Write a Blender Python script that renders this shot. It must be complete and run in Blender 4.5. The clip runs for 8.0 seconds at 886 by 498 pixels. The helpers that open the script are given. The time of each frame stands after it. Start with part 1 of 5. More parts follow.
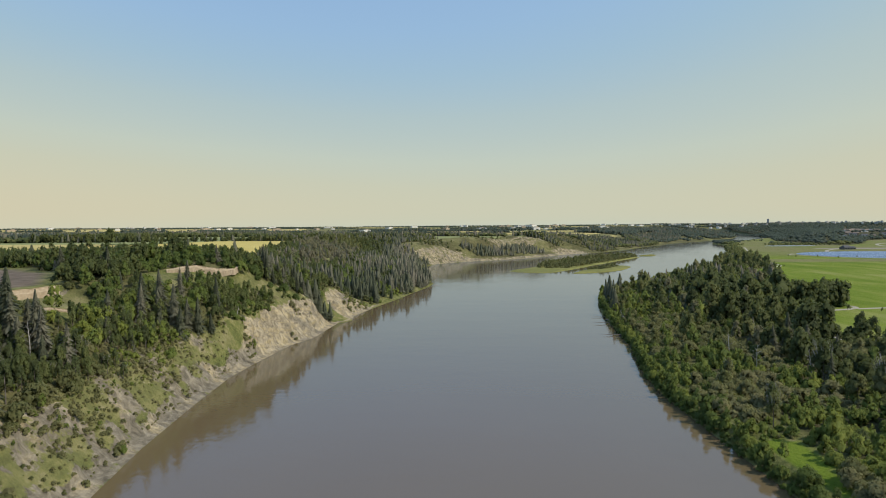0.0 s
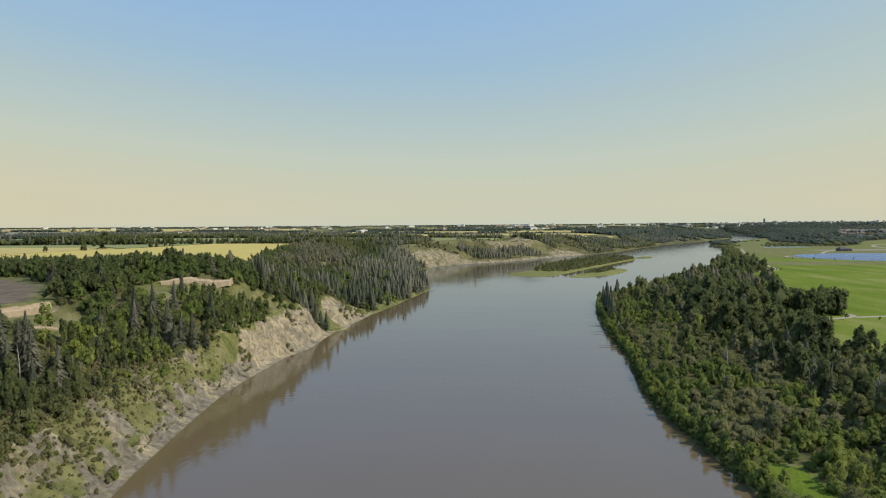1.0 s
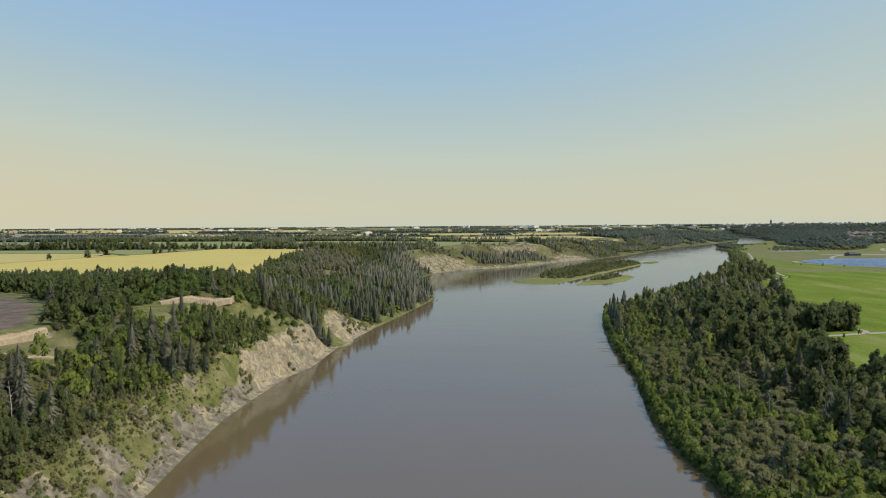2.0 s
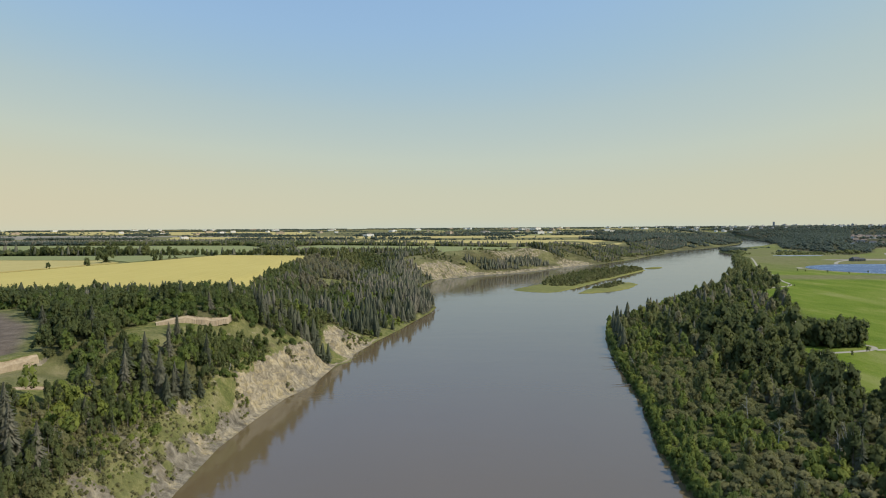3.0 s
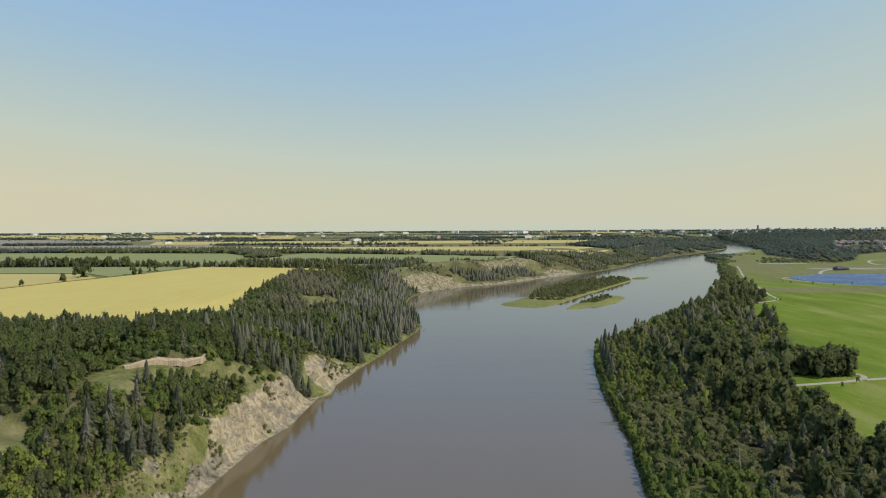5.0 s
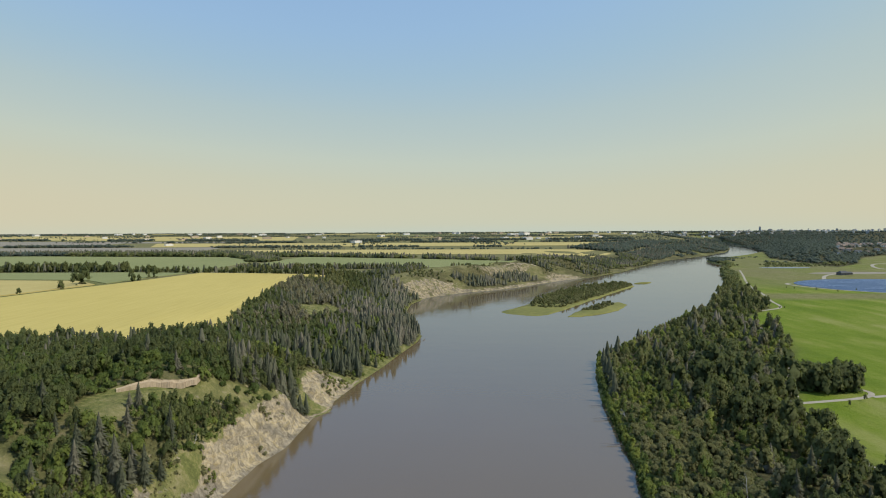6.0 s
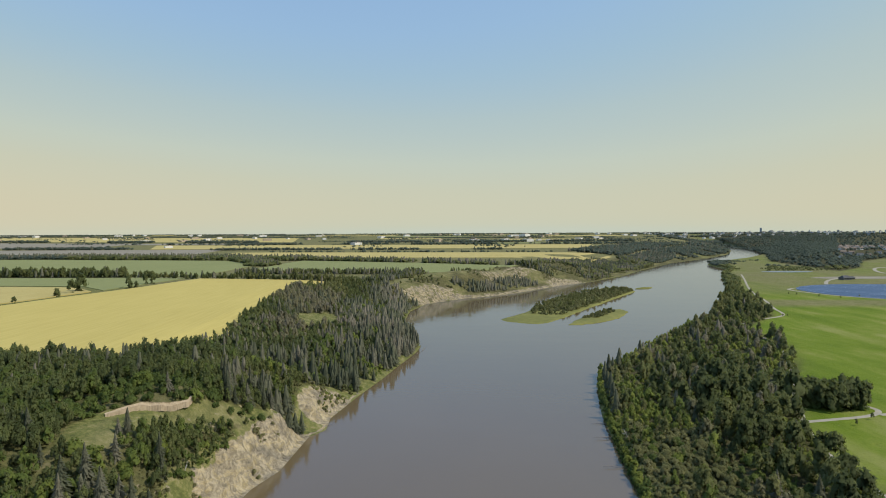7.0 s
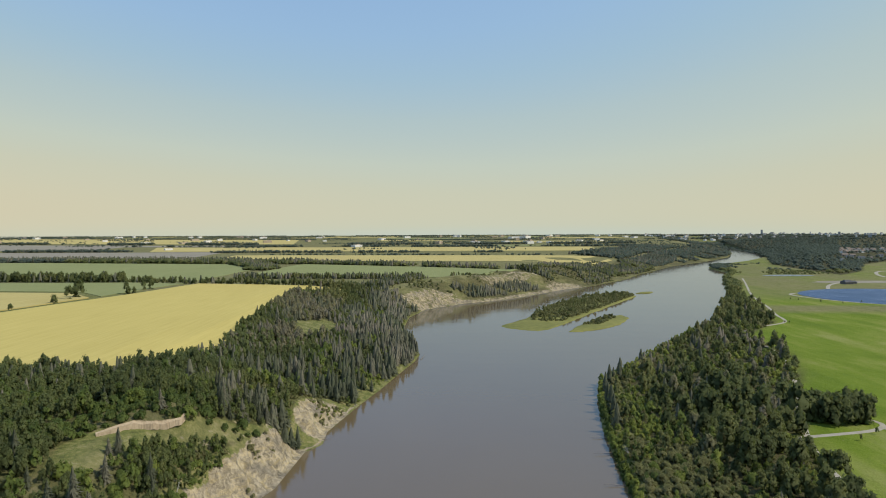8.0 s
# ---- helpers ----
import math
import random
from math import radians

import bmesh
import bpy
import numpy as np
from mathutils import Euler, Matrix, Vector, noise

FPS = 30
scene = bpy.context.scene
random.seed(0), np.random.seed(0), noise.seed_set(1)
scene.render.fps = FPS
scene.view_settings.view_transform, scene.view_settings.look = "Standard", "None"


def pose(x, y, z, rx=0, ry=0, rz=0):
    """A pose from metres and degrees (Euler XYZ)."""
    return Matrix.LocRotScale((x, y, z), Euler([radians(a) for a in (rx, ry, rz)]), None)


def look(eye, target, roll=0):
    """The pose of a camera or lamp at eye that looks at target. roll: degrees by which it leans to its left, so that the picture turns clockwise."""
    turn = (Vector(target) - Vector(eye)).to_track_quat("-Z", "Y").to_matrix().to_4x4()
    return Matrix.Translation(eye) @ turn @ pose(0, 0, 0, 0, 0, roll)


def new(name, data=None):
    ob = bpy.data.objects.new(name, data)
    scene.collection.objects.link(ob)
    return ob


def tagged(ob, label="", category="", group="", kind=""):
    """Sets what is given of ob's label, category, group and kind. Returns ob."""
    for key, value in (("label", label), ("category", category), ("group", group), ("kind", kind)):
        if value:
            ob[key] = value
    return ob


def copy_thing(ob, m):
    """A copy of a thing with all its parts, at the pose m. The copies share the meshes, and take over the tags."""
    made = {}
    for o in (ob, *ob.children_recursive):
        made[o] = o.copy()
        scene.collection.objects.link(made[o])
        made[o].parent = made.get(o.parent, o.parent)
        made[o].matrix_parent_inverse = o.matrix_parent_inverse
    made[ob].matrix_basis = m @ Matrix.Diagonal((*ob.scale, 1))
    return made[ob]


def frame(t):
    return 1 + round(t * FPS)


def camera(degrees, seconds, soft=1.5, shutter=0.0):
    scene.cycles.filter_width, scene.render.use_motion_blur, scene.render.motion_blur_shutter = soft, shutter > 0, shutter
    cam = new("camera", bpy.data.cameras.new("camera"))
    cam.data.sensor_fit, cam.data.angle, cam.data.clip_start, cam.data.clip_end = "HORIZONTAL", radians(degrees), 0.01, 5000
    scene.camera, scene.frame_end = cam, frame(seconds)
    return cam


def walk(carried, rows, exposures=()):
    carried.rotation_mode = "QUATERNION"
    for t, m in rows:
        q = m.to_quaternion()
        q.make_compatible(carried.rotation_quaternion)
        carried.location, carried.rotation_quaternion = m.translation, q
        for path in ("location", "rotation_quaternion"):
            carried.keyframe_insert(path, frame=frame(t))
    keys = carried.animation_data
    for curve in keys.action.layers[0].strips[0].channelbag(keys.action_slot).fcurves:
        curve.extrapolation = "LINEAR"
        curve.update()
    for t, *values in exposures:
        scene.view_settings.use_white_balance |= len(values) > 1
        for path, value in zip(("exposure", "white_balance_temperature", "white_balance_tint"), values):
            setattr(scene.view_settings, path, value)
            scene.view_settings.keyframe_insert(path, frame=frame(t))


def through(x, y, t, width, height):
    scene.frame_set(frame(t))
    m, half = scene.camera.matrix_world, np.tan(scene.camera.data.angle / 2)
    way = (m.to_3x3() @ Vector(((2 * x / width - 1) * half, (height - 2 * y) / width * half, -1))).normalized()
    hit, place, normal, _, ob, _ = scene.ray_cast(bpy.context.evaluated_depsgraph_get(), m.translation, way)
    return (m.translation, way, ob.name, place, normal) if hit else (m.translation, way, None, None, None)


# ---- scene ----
cam = camera(76.0, 8.0, soft=1.0)
# seconds, eye, then yaw (to the left), pitch and lean in degrees
PATH = [
    (0, -0.946, -4.921, 47.750, 0.263, -2.228, -0.450),
    (0.5, -0.973, -4.555, 49.703, 0.173, -2.319, -0.438),
    (1, -0.937, -3.023, 52.640, -0.038, -2.357, -0.425),
    (1.5, -0.841, -0.898, 56.044, 0.438, -2.357, -0.412),
    (1.7, -0.786, 0.027, 57.457, 0.318, -2.349, -0.408),
    (2.8, -0.335, 5.077, 65.119, 1.028, -2.262, -0.380),
    (2.9, -0.282, 5.508, 65.790, 0.985, -2.252, -0.378),
    (3, -0.227, 5.934, 66.455, 0.641, -2.242, -0.375),
    (3.1, -0.170, 6.354, 67.116, 0.340, -2.233, -0.372),
    (3.2, -0.112, 6.769, 67.773, 0.168, -2.224, -0.370),
    (3.3, -0.051, 7.180, 68.426, -0.090, -2.214, -0.367),
    (3.4, 0.011, 7.586, 69.075, -0.605, -2.205, -0.365),
    (3.5, 0.075, 7.988, 69.721, -0.820, -2.196, -0.362),
    (3.6, 0.141, 8.387, 70.365, -0.842, -2.188, -0.360),
    (4, 0.420, 9.967, 72.925, -0.779, -2.156, -0.350),
    (4.5, 0.805, 11.966, 76.132, -0.686, -2.123, -0.338),
    (6, 2.163, 18.925, 86.183, -0.467, -2.073, -0.300),
    (6.5, 2.673, 21.605, 89.592, -0.409, -2.061, -0.287),
    (7, 3.206, 24.260, 92.824, -0.413, -2.040, -0.275),
    (7.5, 3.759, 26.565, 95.636, -0.383, -2.001, -0.263),
    (8, 4.327, 28.022, 97.695, -0.352, -1.933, -0.250),
]
walk(cam, [(t, pose(x, y, z, 90 + pitch, 0, yaw) @ pose(0, 0, 0, 0, 0, lean)) for t, x, y, z, yaw, pitch, lean in PATH])

# ---- world, sun ----
SUN_AZ, SUN_EL = radians(102), radians(48)      # azimuth clockwise from the way ahead (+y)
world = bpy.data.worlds.new("summer_sky")
scene.world = world
world.use_nodes = True
wn, wl = world.node_tree.nodes, world.node_tree.links
sky = wn.new("ShaderNodeTexSky")
sky.sky_type = "NISHITA"
sky.sun_disc = False
sky.sun_elevation, sky.sun_rotation = SUN_EL, SUN_AZ
sky.air_density, sky.dust_density, sky.ozone_density = 1.0, 0.3, 1.0
wn["Background"].inputs["Strength"].default_value = 0.10
# the hazy summer sky: blue overhead, straw-coloured where it is brightest
SKY_STOPS = ((0.1, (0.190, 0.355, 0.700)), (0.25, (0.312, 0.485, 0.690)), (0.295, (0.352, 0.513, 0.640)), (0.365, (0.435, 0.550, 0.570)), (0.485, (0.535, 0.597, 0.516)),
             (0.58, (0.582, 0.596, 0.464)), (0.70, (0.622, 0.598, 0.438)), (0.83, (0.652, 0.592, 0.416)), (1, (0.78, 0.69, 0.52)))
grey = wn.new("ShaderNodeRGBToBW")
wl.new(sky.outputs[0], grey.inputs[0])
tenth = wn.new("ShaderNodeMath")
tenth.operation = "MULTIPLY"
tenth.inputs[1].default_value = 0.1
wl.new(grey.outputs[0], tenth.inputs[0])
hue = wn.new("ShaderNodeValToRGB")
while len(hue.color_ramp.elements) < len(SKY_STOPS):
    hue.color_ramp.elements.new(0.5)
for el, (p, c) in zip(hue.color_ramp.elements, SKY_STOPS):
    el.position, el.color = p, (*c, 1)
wl.new(tenth.outputs[0], hue.inputs[0])
full = wn.new("ShaderNodeVectorMath")
full.operation = "SCALE"
full.inputs["Scale"].default_value = 10.0
wl.new(hue.outputs[0], full.inputs[0])
wl.new(full.outputs[0], wn["Background"].inputs["Color"])

sun_data = bpy.data.lights.new("sun", "SUN")
sun_data.energy, sun_data.angle, sun_data.color = 3.4, radians(0.53), (1.0, 0.94, 0.84)
sun = new("sun", sun_data)
sun_way = Vector((math.sin(SUN_AZ) * math.cos(SUN_EL), math.cos(SUN_AZ) * math.cos(SUN_EL), math.sin(SUN_EL)))
sun.matrix_world = look(sun_way * 400, (0, 0, 0))
scene.view_settings.exposure = 0.0


# ---- numbers and noise ----


def hash2(i, j, seed):
    n = (i.astype(np.int64) * 374761393 + j.astype(np.int64) * 668265263 + seed * 144665) & 0xFFFFFFFF
    n = ((n ^ (n >> 13)) * 1274126177) & 0xFFFFFFFF
    return ((n ^ (n >> 16)) & 0xFFFF) / 65535.0


def vnoise(x, y, scale, seed=0):
    """Smooth value noise, 0 to 1, of that grain in metres."""
    x, y = np.asarray(x, float) / scale, np.asarray(y, float) / scale
    i, j = np.floor(x), np.floor(y)
    u, v = x - i, y - j
    u, v = u * u * (3 - 2 * u), v * v * (3 - 2 * v)
    a, b = hash2(i, j, seed), hash2(i + 1, j, seed)
    c, d = hash2(i, j + 1, seed), hash2(i + 1, j + 1, seed)
    return (a * (1 - u) + b * u) * (1 - v) + (c * (1 - u) + d * u) * v


def fbm(x, y, scale, seed=0, octaves=3):
    total, amp, norm = 0, 1.0, 0
    for k in range(octaves):
        total, norm = total + amp * vnoise(x, y, scale / 2 ** k, seed + 17 * k), norm + amp
        amp *= 0.5
    return total / norm


def smooth(a, b, v):
    t = np.clip((np.asarray(v, float) - a) / (b - a), 0, 1)
    return t * t * (3 - 2 * t)


def inside(x, y, poly):
    """Which of the points lie in the polygon."""
    x, y = np.asarray(x, float), np.asarray(y, float)
    hit = np.zeros(x.shape, bool)
    for (x0, y0), (x1, y1) in zip(poly, poly[1:] + poly[:1]):
        cross = (y0 > y) != (y1 > y)
        hit ^= cross & (x < (x1 - x0) * (y - y0) / ((y1 - y0) or 1e-9) + x0)
    return hit


# ---- plan of the valley (x right, y up the river, z above the water) ----
LEFT = ((-400, -60), (60, -61), (93, -65), (116, -68), (146, -70), (174, -71), (195, -69), (224, -65), (240, -59), (275, -56),
        (284, -50), (300, -51), (335, -43), (372, -33), (406, -25), (446, -15), (470, -12), (500, -17), (530, -28),
        (600, -32), (660, -30), (720, -14), (780, 40), (800, 75), (828, 108), (937, 199), (1007, 273), (1113, 357),
        (1246, 437), (1520, 624), (1719, 809), (1946, 984), (2293, 1180), (2753, 1330), (3800, 1690), (5200, 2250))
RIGHT = ((-400, 62), (91, 60.4), (131, 60.2), (152, 60.2), (176, 63), (220, 73), (251, 77), (273, 80), (301, 84), (336, 92),
         (380, 104), (417, 133), (513, 206), (598, 276), (674, 320), (869, 433), (1000, 496), (1102, 542), (1265, 640),
         (1400, 662), (1469, 690), (1520, 730), (1719, 930), (1946, 1110), (2293, 1270), (2753, 1450), (3800, 1800), (5200, 2390))
EDGE = ((-400, 160), (200, 152), (230, 154), (262, 164), (285, 172), (300, 184), (330, 196), (345, 201), (356, 208), (370, 226), (406, 248), (455, 270), (525, 278),
        (590, 342), (620, 356), (640, 364), (706, 390), (772, 414), (850, 446), (1000, 522), (1100, 555), (1265, 655), (1400, 700), (1469, 740))
UPLAND, FLAT = 30.0, 3.5
MEADOW = [(64, 112), (69, 114), (72, 110), (72, 103), (70, 96), (67, 88), (64, 86)]


def table(rows):
    ys, xs = zip(*rows)
    return lambda y: np.interp(y, ys, xs)


left_x, right_x, edge_x = table(LEFT), table(RIGHT), table(EDGE)

# valley side by stretch of the bank: (y, ((way inland, height), ...))
SIDES = (
    (-400, ((0, 0.2), (2, 0.8), (12, 12), (22, 16.5), (45, 29), (80, 32), (140, 30))),
    (165, ((0, 0.2), (2, 0.8), (12, 13), (22, 18), (45, 30), (80, 32), (140, 30))),
    (195, ((0, 0.2), (2, 0.8), (10, 14.5), (20, 22), (32, 29), (40, 31), (60, 32), (120, 30))),
    (240, ((0, 0.2), (2, 0.8), (10, 13.5), (19, 21.5), (27, 29), (36, 31.5), (60, 32), (120, 30))),
    (268, ((0, 0.2), (2, 0.8), (10, 13.5), (18, 19), (32, 28.5), (60, 32), (120, 30))),
    (281, ((0, 0.2), (4, 0.9), (10, 2.5), (22, 12), (40, 25), (70, 30), (120, 30))),
    (296, ((0, 0.2), (2, 0.9), (9, 11), (14, 15), (40, 24), (70, 29), (120, 30))),
    (312, ((0, 0.2), (2, 0.9), (9, 10), (14, 14), (40, 22), (70, 29), (120, 30))),
    (338, ((0, 0.2), (4, 1.5), (14, 4.5), (45, 12), (85, 22), (110, 28), (140, 30))),
    (480, ((0, 0.2), (4, 1.8), (14, 3.5), (45, 9), (85, 19), (115, 27), (140, 30))),
    (640, ((0, 0.2), (4, 1.8), (14, 5), (45, 12), (85, 22), (105, 27), (140, 30))),
    (755, ((0, 0.2), (6, 2.5), (18, 15), (30, 23), (50, 27), (95, 28.5), (140, 30))),
    (790, ((0, 0.2), (8, 2.5), (24, 10), (40, 18), (58, 26), (95, 28.5), (150, 29))),
    (830, ((0, 0.2), (8, 3), (30, 6), (52, 10), (66, 24), (80, 28.5), (150, 29))),
    (890, ((0, 0.2), (8, 3), (30, 6.5), (48, 11), (62, 24), (76, 28.5), (150, 29))),
    (950, ((0, 0.2), (8, 3), (20, 9), (40, 20), (56, 27), (90, 29), (150, 30))),
    (990, ((0, 0.2), (8, 2), (30, 8), (56, 18), (76, 27), (100, 29), (150, 30))),
    (1060, ((0, 0.2), (10, 2), (35, 10), (60, 20), (90, 27), (140, 29), (180, 30))),
    (1300, ((0, 0.2), (10, 1.5), (50, 7), (110, 19), (160, 25), (220, 28), (260, 29))),
    (5200, ((0, 0.2), (10, 1.5), (50, 7), (110, 19), (160, 25), (220, 28), (260, 29))),
)


def far_rise(x, y):
    """The country rises a little towards the horizon."""
    r = np.hypot(x, y)
    return 23 * smooth(2400, 4700, r)


WOODS = [(809, 1155), (924, 1256), (1104, 1486), (1254, 1605), (1700, 1700), (3400, 2200), (3400, 5200), (2000, 5200), (1420, 2900), (1240, 2245), (1078, 1887), (872, 1504), (842, 1373), (832, 1297), (815, 1214)]


def woods_depth(x, y):
    """Metres inside (plus) or outside (minus) the wooded upland beyond the park."""
    x, y = np.asarray(x, float), np.asarray(y, float)
    best = np.full(x.shape, 1e9)
    for (x0, y0), (x1, y1) in zip(WOODS, WOODS[1:] + WOODS[:1]):
        ex, ey = x1 - x0, y1 - y0
        t = np.clip(((x - x0) * ex + (y - y0) * ey) / (ex * ex + ey * ey), 0, 1)
        best = np.minimum(best, np.hypot(x - x0 - t * ex, y - y0 - t * ey))
    return np.where(inside(x, y, WOODS), best, -best)


def left_height(inland, y):
    """Height of the left valley side, that far inland of the waterline."""
    inland, y = np.broadcast_arrays(np.asarray(inland, float), np.asarray(y, float))
    stations = [s for s, _ in SIDES]
    heights = np.array([np.interp(inland, *zip(*rows)) for _, rows in SIDES])
    k = np.clip(np.searchsorted(stations, y) - 1, 0, len(SIDES) - 2)
    f = np.take(stations, k)
    f = np.clip((y - f) / (np.take(stations, k + 1) - f), 0, 1)
    grid = np.indices(k.shape)
    return heights[(k, *grid)] * (1 - f) + heights[(k + 1, *grid)] * f


SCARP = ((-118, 196), (-108, 211), (-100, 220), (-93, 224.5), (-89, 228.5), (-87.5, 235), (-86, 246))


def scarp_lift(y):
    """The small scarp grows from its foot on the slope to its head above the river."""
    return np.interp(y, (209, 222, 230, 236), (0.7, 2.0, 3.2, 4.0))


def scarp_side(x, y):
    """Metres behind (plus) or before (minus) the line of the small scarp."""
    ys, xs = [q for _, q in SCARP], [p for p, _ in SCARP]
    return (np.interp(y, ys, xs) - np.asarray(x)) * 0.78


def field_bank(x, y):
    """Metres before (plus) or behind (minus) the bank below the bare field, and how far it is there."""
    x, y = np.asarray(x, float), np.asarray(y, float)
    return (x + 118 + 0.31 * (165 - y)) * 0.95, smooth(112, 122, y) * (1 - smooth(164.5, 168.5, y))


def bare_cliff(inland, y):
    """How bare of plants the clay is, 0 to 1."""
    inland, y = np.asarray(inland, float), np.asarray(y, float)
    edge = np.interp(y, (90, 120, 160, 174, 194, 200, 215, 250, 262, 276), (9, 7, 8, 5, 5, 6.5, 8.5, 11, 11, 8.5)) + 4 * (vnoise(y, y * 0, 9, 5) - 0.5)
    near = smooth(edge + 1.5, edge - 1.0, inland) * (1 - smooth(274, 278, y)) * (0.78 + 0.22 * smooth(165, 205, y))
    second = smooth(17, 11, inland) * smooth(284, 290, y) * (1 - smooth(318, 340, y)) * 0.75
    far = smooth(36, 26, inland) * smooth(690, 715, y) * (1 - smooth(775, 795, y)) * 0.58 + \
        smooth(34, 16, inland) * smooth(915, 935, y) * (1 - smooth(975, 1005, y)) * 0.56
    low = smooth(14, 6, inland) * smooth(760, 800, y) * (1 - smooth(900, 1000, y)) * 0.6
    far = far + 0.48 * smooth(40, 50, inland) * smooth(85, 70, inland) * smooth(835, 860, y) * (1 - smooth(950, 975, y))
    return np.clip(near + second + far + low, 0, 1)


def ground(x, y):
    """Height of the ground at that place."""
    x, y = np.broadcast_arrays(np.asarray(x, float), np.asarray(y, float))
    l, r = left_x(y), right_x(y)
    inland = l - x
    zl = left_height(np.maximum(inland, 0), y)
    bare = bare_cliff(inland, y)
    gully = np.abs(vnoise(y + 0.55 * inland, inland * 0.25, 5.5, 11) - 0.5) * 2
    gully2 = vnoise(y + 0.3 * inland, inland * 0.5, 2.2, 12) - 0.5
    amp = smooth(0.5, 5, inland)
    zl = zl + bare * amp * (3.8 * (gully - 0.45) + 2.6 * gully2)
    slope = smooth(6, 20, inland) * (1 - smooth(60, 110, inland)) * (1 - bare)
    zl = zl + slope * 2.2 * (fbm(x, y, 17, 21) - 0.5) + smooth(100, 200, inland) * 1.0 * (fbm(x, y, 240, 22) - 0.5)
    nose = 1 - np.abs(2 * vnoise(y + 0.35 * inland, 0 * y, 58, 57) - 1)
    zl = zl + smooth(760, 820, y) * (1 - smooth(1400, 1600, y)) * smooth(8, 40, inland) * (1 - smooth(85, 130, inland)) * 10 * (nose - 0.6)
    s = scarp_side(x, y)
    on = smooth(204, 211, y) * (1 - smooth(235, 243, y))
    zl = zl + on * (smooth(-0.7, 0.7, s) * scarp_lift(y) * (1 - smooth(10, 34, s)) + (2.2 * smooth(220, 234, y) - 0.2) * smooth(-9, -1, s) * (1 - smooth(-0.7, 0.7, s)))
    s2, on2 = field_bank(x, y)
    zl = zl + np.maximum(31.0 - zl, 0) * smooth(0.6, -0.6, s2) * smooth(-40, -25, s2) * smooth(112, 122, y) * (1 - smooth(176, 190, y))
    zl = zl - on2 * 2.0 * smooth(-0.6, 0.6, s2) * (1 - smooth(5, 16, s2))
    d = x - r
    zr = np.interp(d, (0, 1.5, 4, 20, 60), (0.2, 1.4, 2.4, 3.1, FLAT))
    zr = zr + smooth(3, 12, d) * (1 - smooth(30, 60, d)) * 0.8 * (fbm(x, y, 12, 31) - 0.5)
    zr = zr + smooth(-5, 130, woods_depth(x, y)) * 18
    w = np.maximum(r - l, 1)
    t = np.clip((x - l) / w, 0, 1)
    zw = 0.2 - 3.2 * np.clip(np.minimum(t, 1 - t) * w / 9, 0, 1)
    shut = smooth(2900, 3900, y)
    near = np.maximum(shut, smooth(0, 250, np.maximum(inland, d)))
    zw = zw * (1 - shut) + 26 * shut
    zr = zr * (1 - shut) + 26 * shut
    zl = zl * (1 - shut) + np.maximum(zl, 26) * shut
    z = np.where(x < l, zl, np.where(x > r, zr, zw))
    return z + far_rise(x, y) * near


# ---- materials ----
def material(name, rough=0.9, spec=0.25):
    m = bpy.data.materials.new(name)
    m.use_nodes = True
    nt = m.node_tree
    b = nt.nodes["Principled BSDF"]
    b.inputs["Roughness"].default_value = rough
    b.inputs["Specular IOR Level"].default_value = spec
    return m, nt, b


def node(nt, kind, **inputs):
    n = nt.nodes.new(kind)
    for key, value in inputs.items():
        n.inputs[key.replace("_", " ")].default_value = value
    return n


def coords(nt, scale=(1, 1, 1), turn=0.0):
    geo = nt.nodes.new("ShaderNodeNewGeometry")
    mp = nt.nodes.new("ShaderNodeMapping")
    mp.inputs["Scale"].default_value = scale
    mp.inputs["Rotation"].default_value = (0, 0, turn)
    nt.links.new(geo.outputs["Position"], mp.inputs["Vector"])
    return mp.outputs[0]


def noise_of(nt, scale, detail=4.0, vec=None, rough=0.6):
    n = node(nt, "ShaderNodeTexNoise", Scale=scale, Detail=detail, Roughness=rough)
    nt.links.new(vec if vec is not None else coords(nt), n.inputs["Vector"])
    return n.outputs["Fac"]


def ramp(nt, fac, *stops):
    r = nt.nodes.new("ShaderNodeValToRGB")
    e = r.color_ramp.elements
    while len(e) < len(stops):
        e.new(0.5)
    for el, (p, c) in zip(e, stops):
        el.position = p
        el.color = (*c, 1) if len(c) == 3 else c
    nt.links.new(fac, r.inputs[0])
    return r.outputs[0]


def mix(nt, fac, a, b, blend="MIX"):
    m = nt.nodes.new("ShaderNodeMix")
    m.data_type, m.blend_type = "RGBA", blend
    for sock, value in ((m.inputs["Factor"], fac), (m.inputs["A"], a), (m.inputs["B"], b)):
        if isinstance(value, (int, float)):
            sock.default_value = value
        elif isinstance(value, tuple):
            sock.default_value = (*value, 1)
        else:
            nt.links.new(value, sock)
    return m.outputs["Result"]


def maths(nt, op, a, b=0.0, clamp=False):
    m = nt.nodes.new("ShaderNodeMath")
    m.operation, m.use_clamp = op, clamp
    for sock, value in zip(m.inputs, (a, b)):
        if isinstance(value, (int, float)):
            sock.default_value = value
        else:
            nt.links.new(value, sock)
    return m.outputs[0]


def bump(nt, bsdf, height, strength, distance):
    b = node(nt, "ShaderNodeBump", Strength=strength, Distance=distance)
    nt.links.new(height, b.inputs["Height"])
    nt.links.new(b.outputs[0], bsdf.inputs["Normal"])


def attribute(nt, name):
    a = nt.nodes.new("ShaderNodeAttribute")
    a.attribute_name = name
    return a.outputs["Fac"]


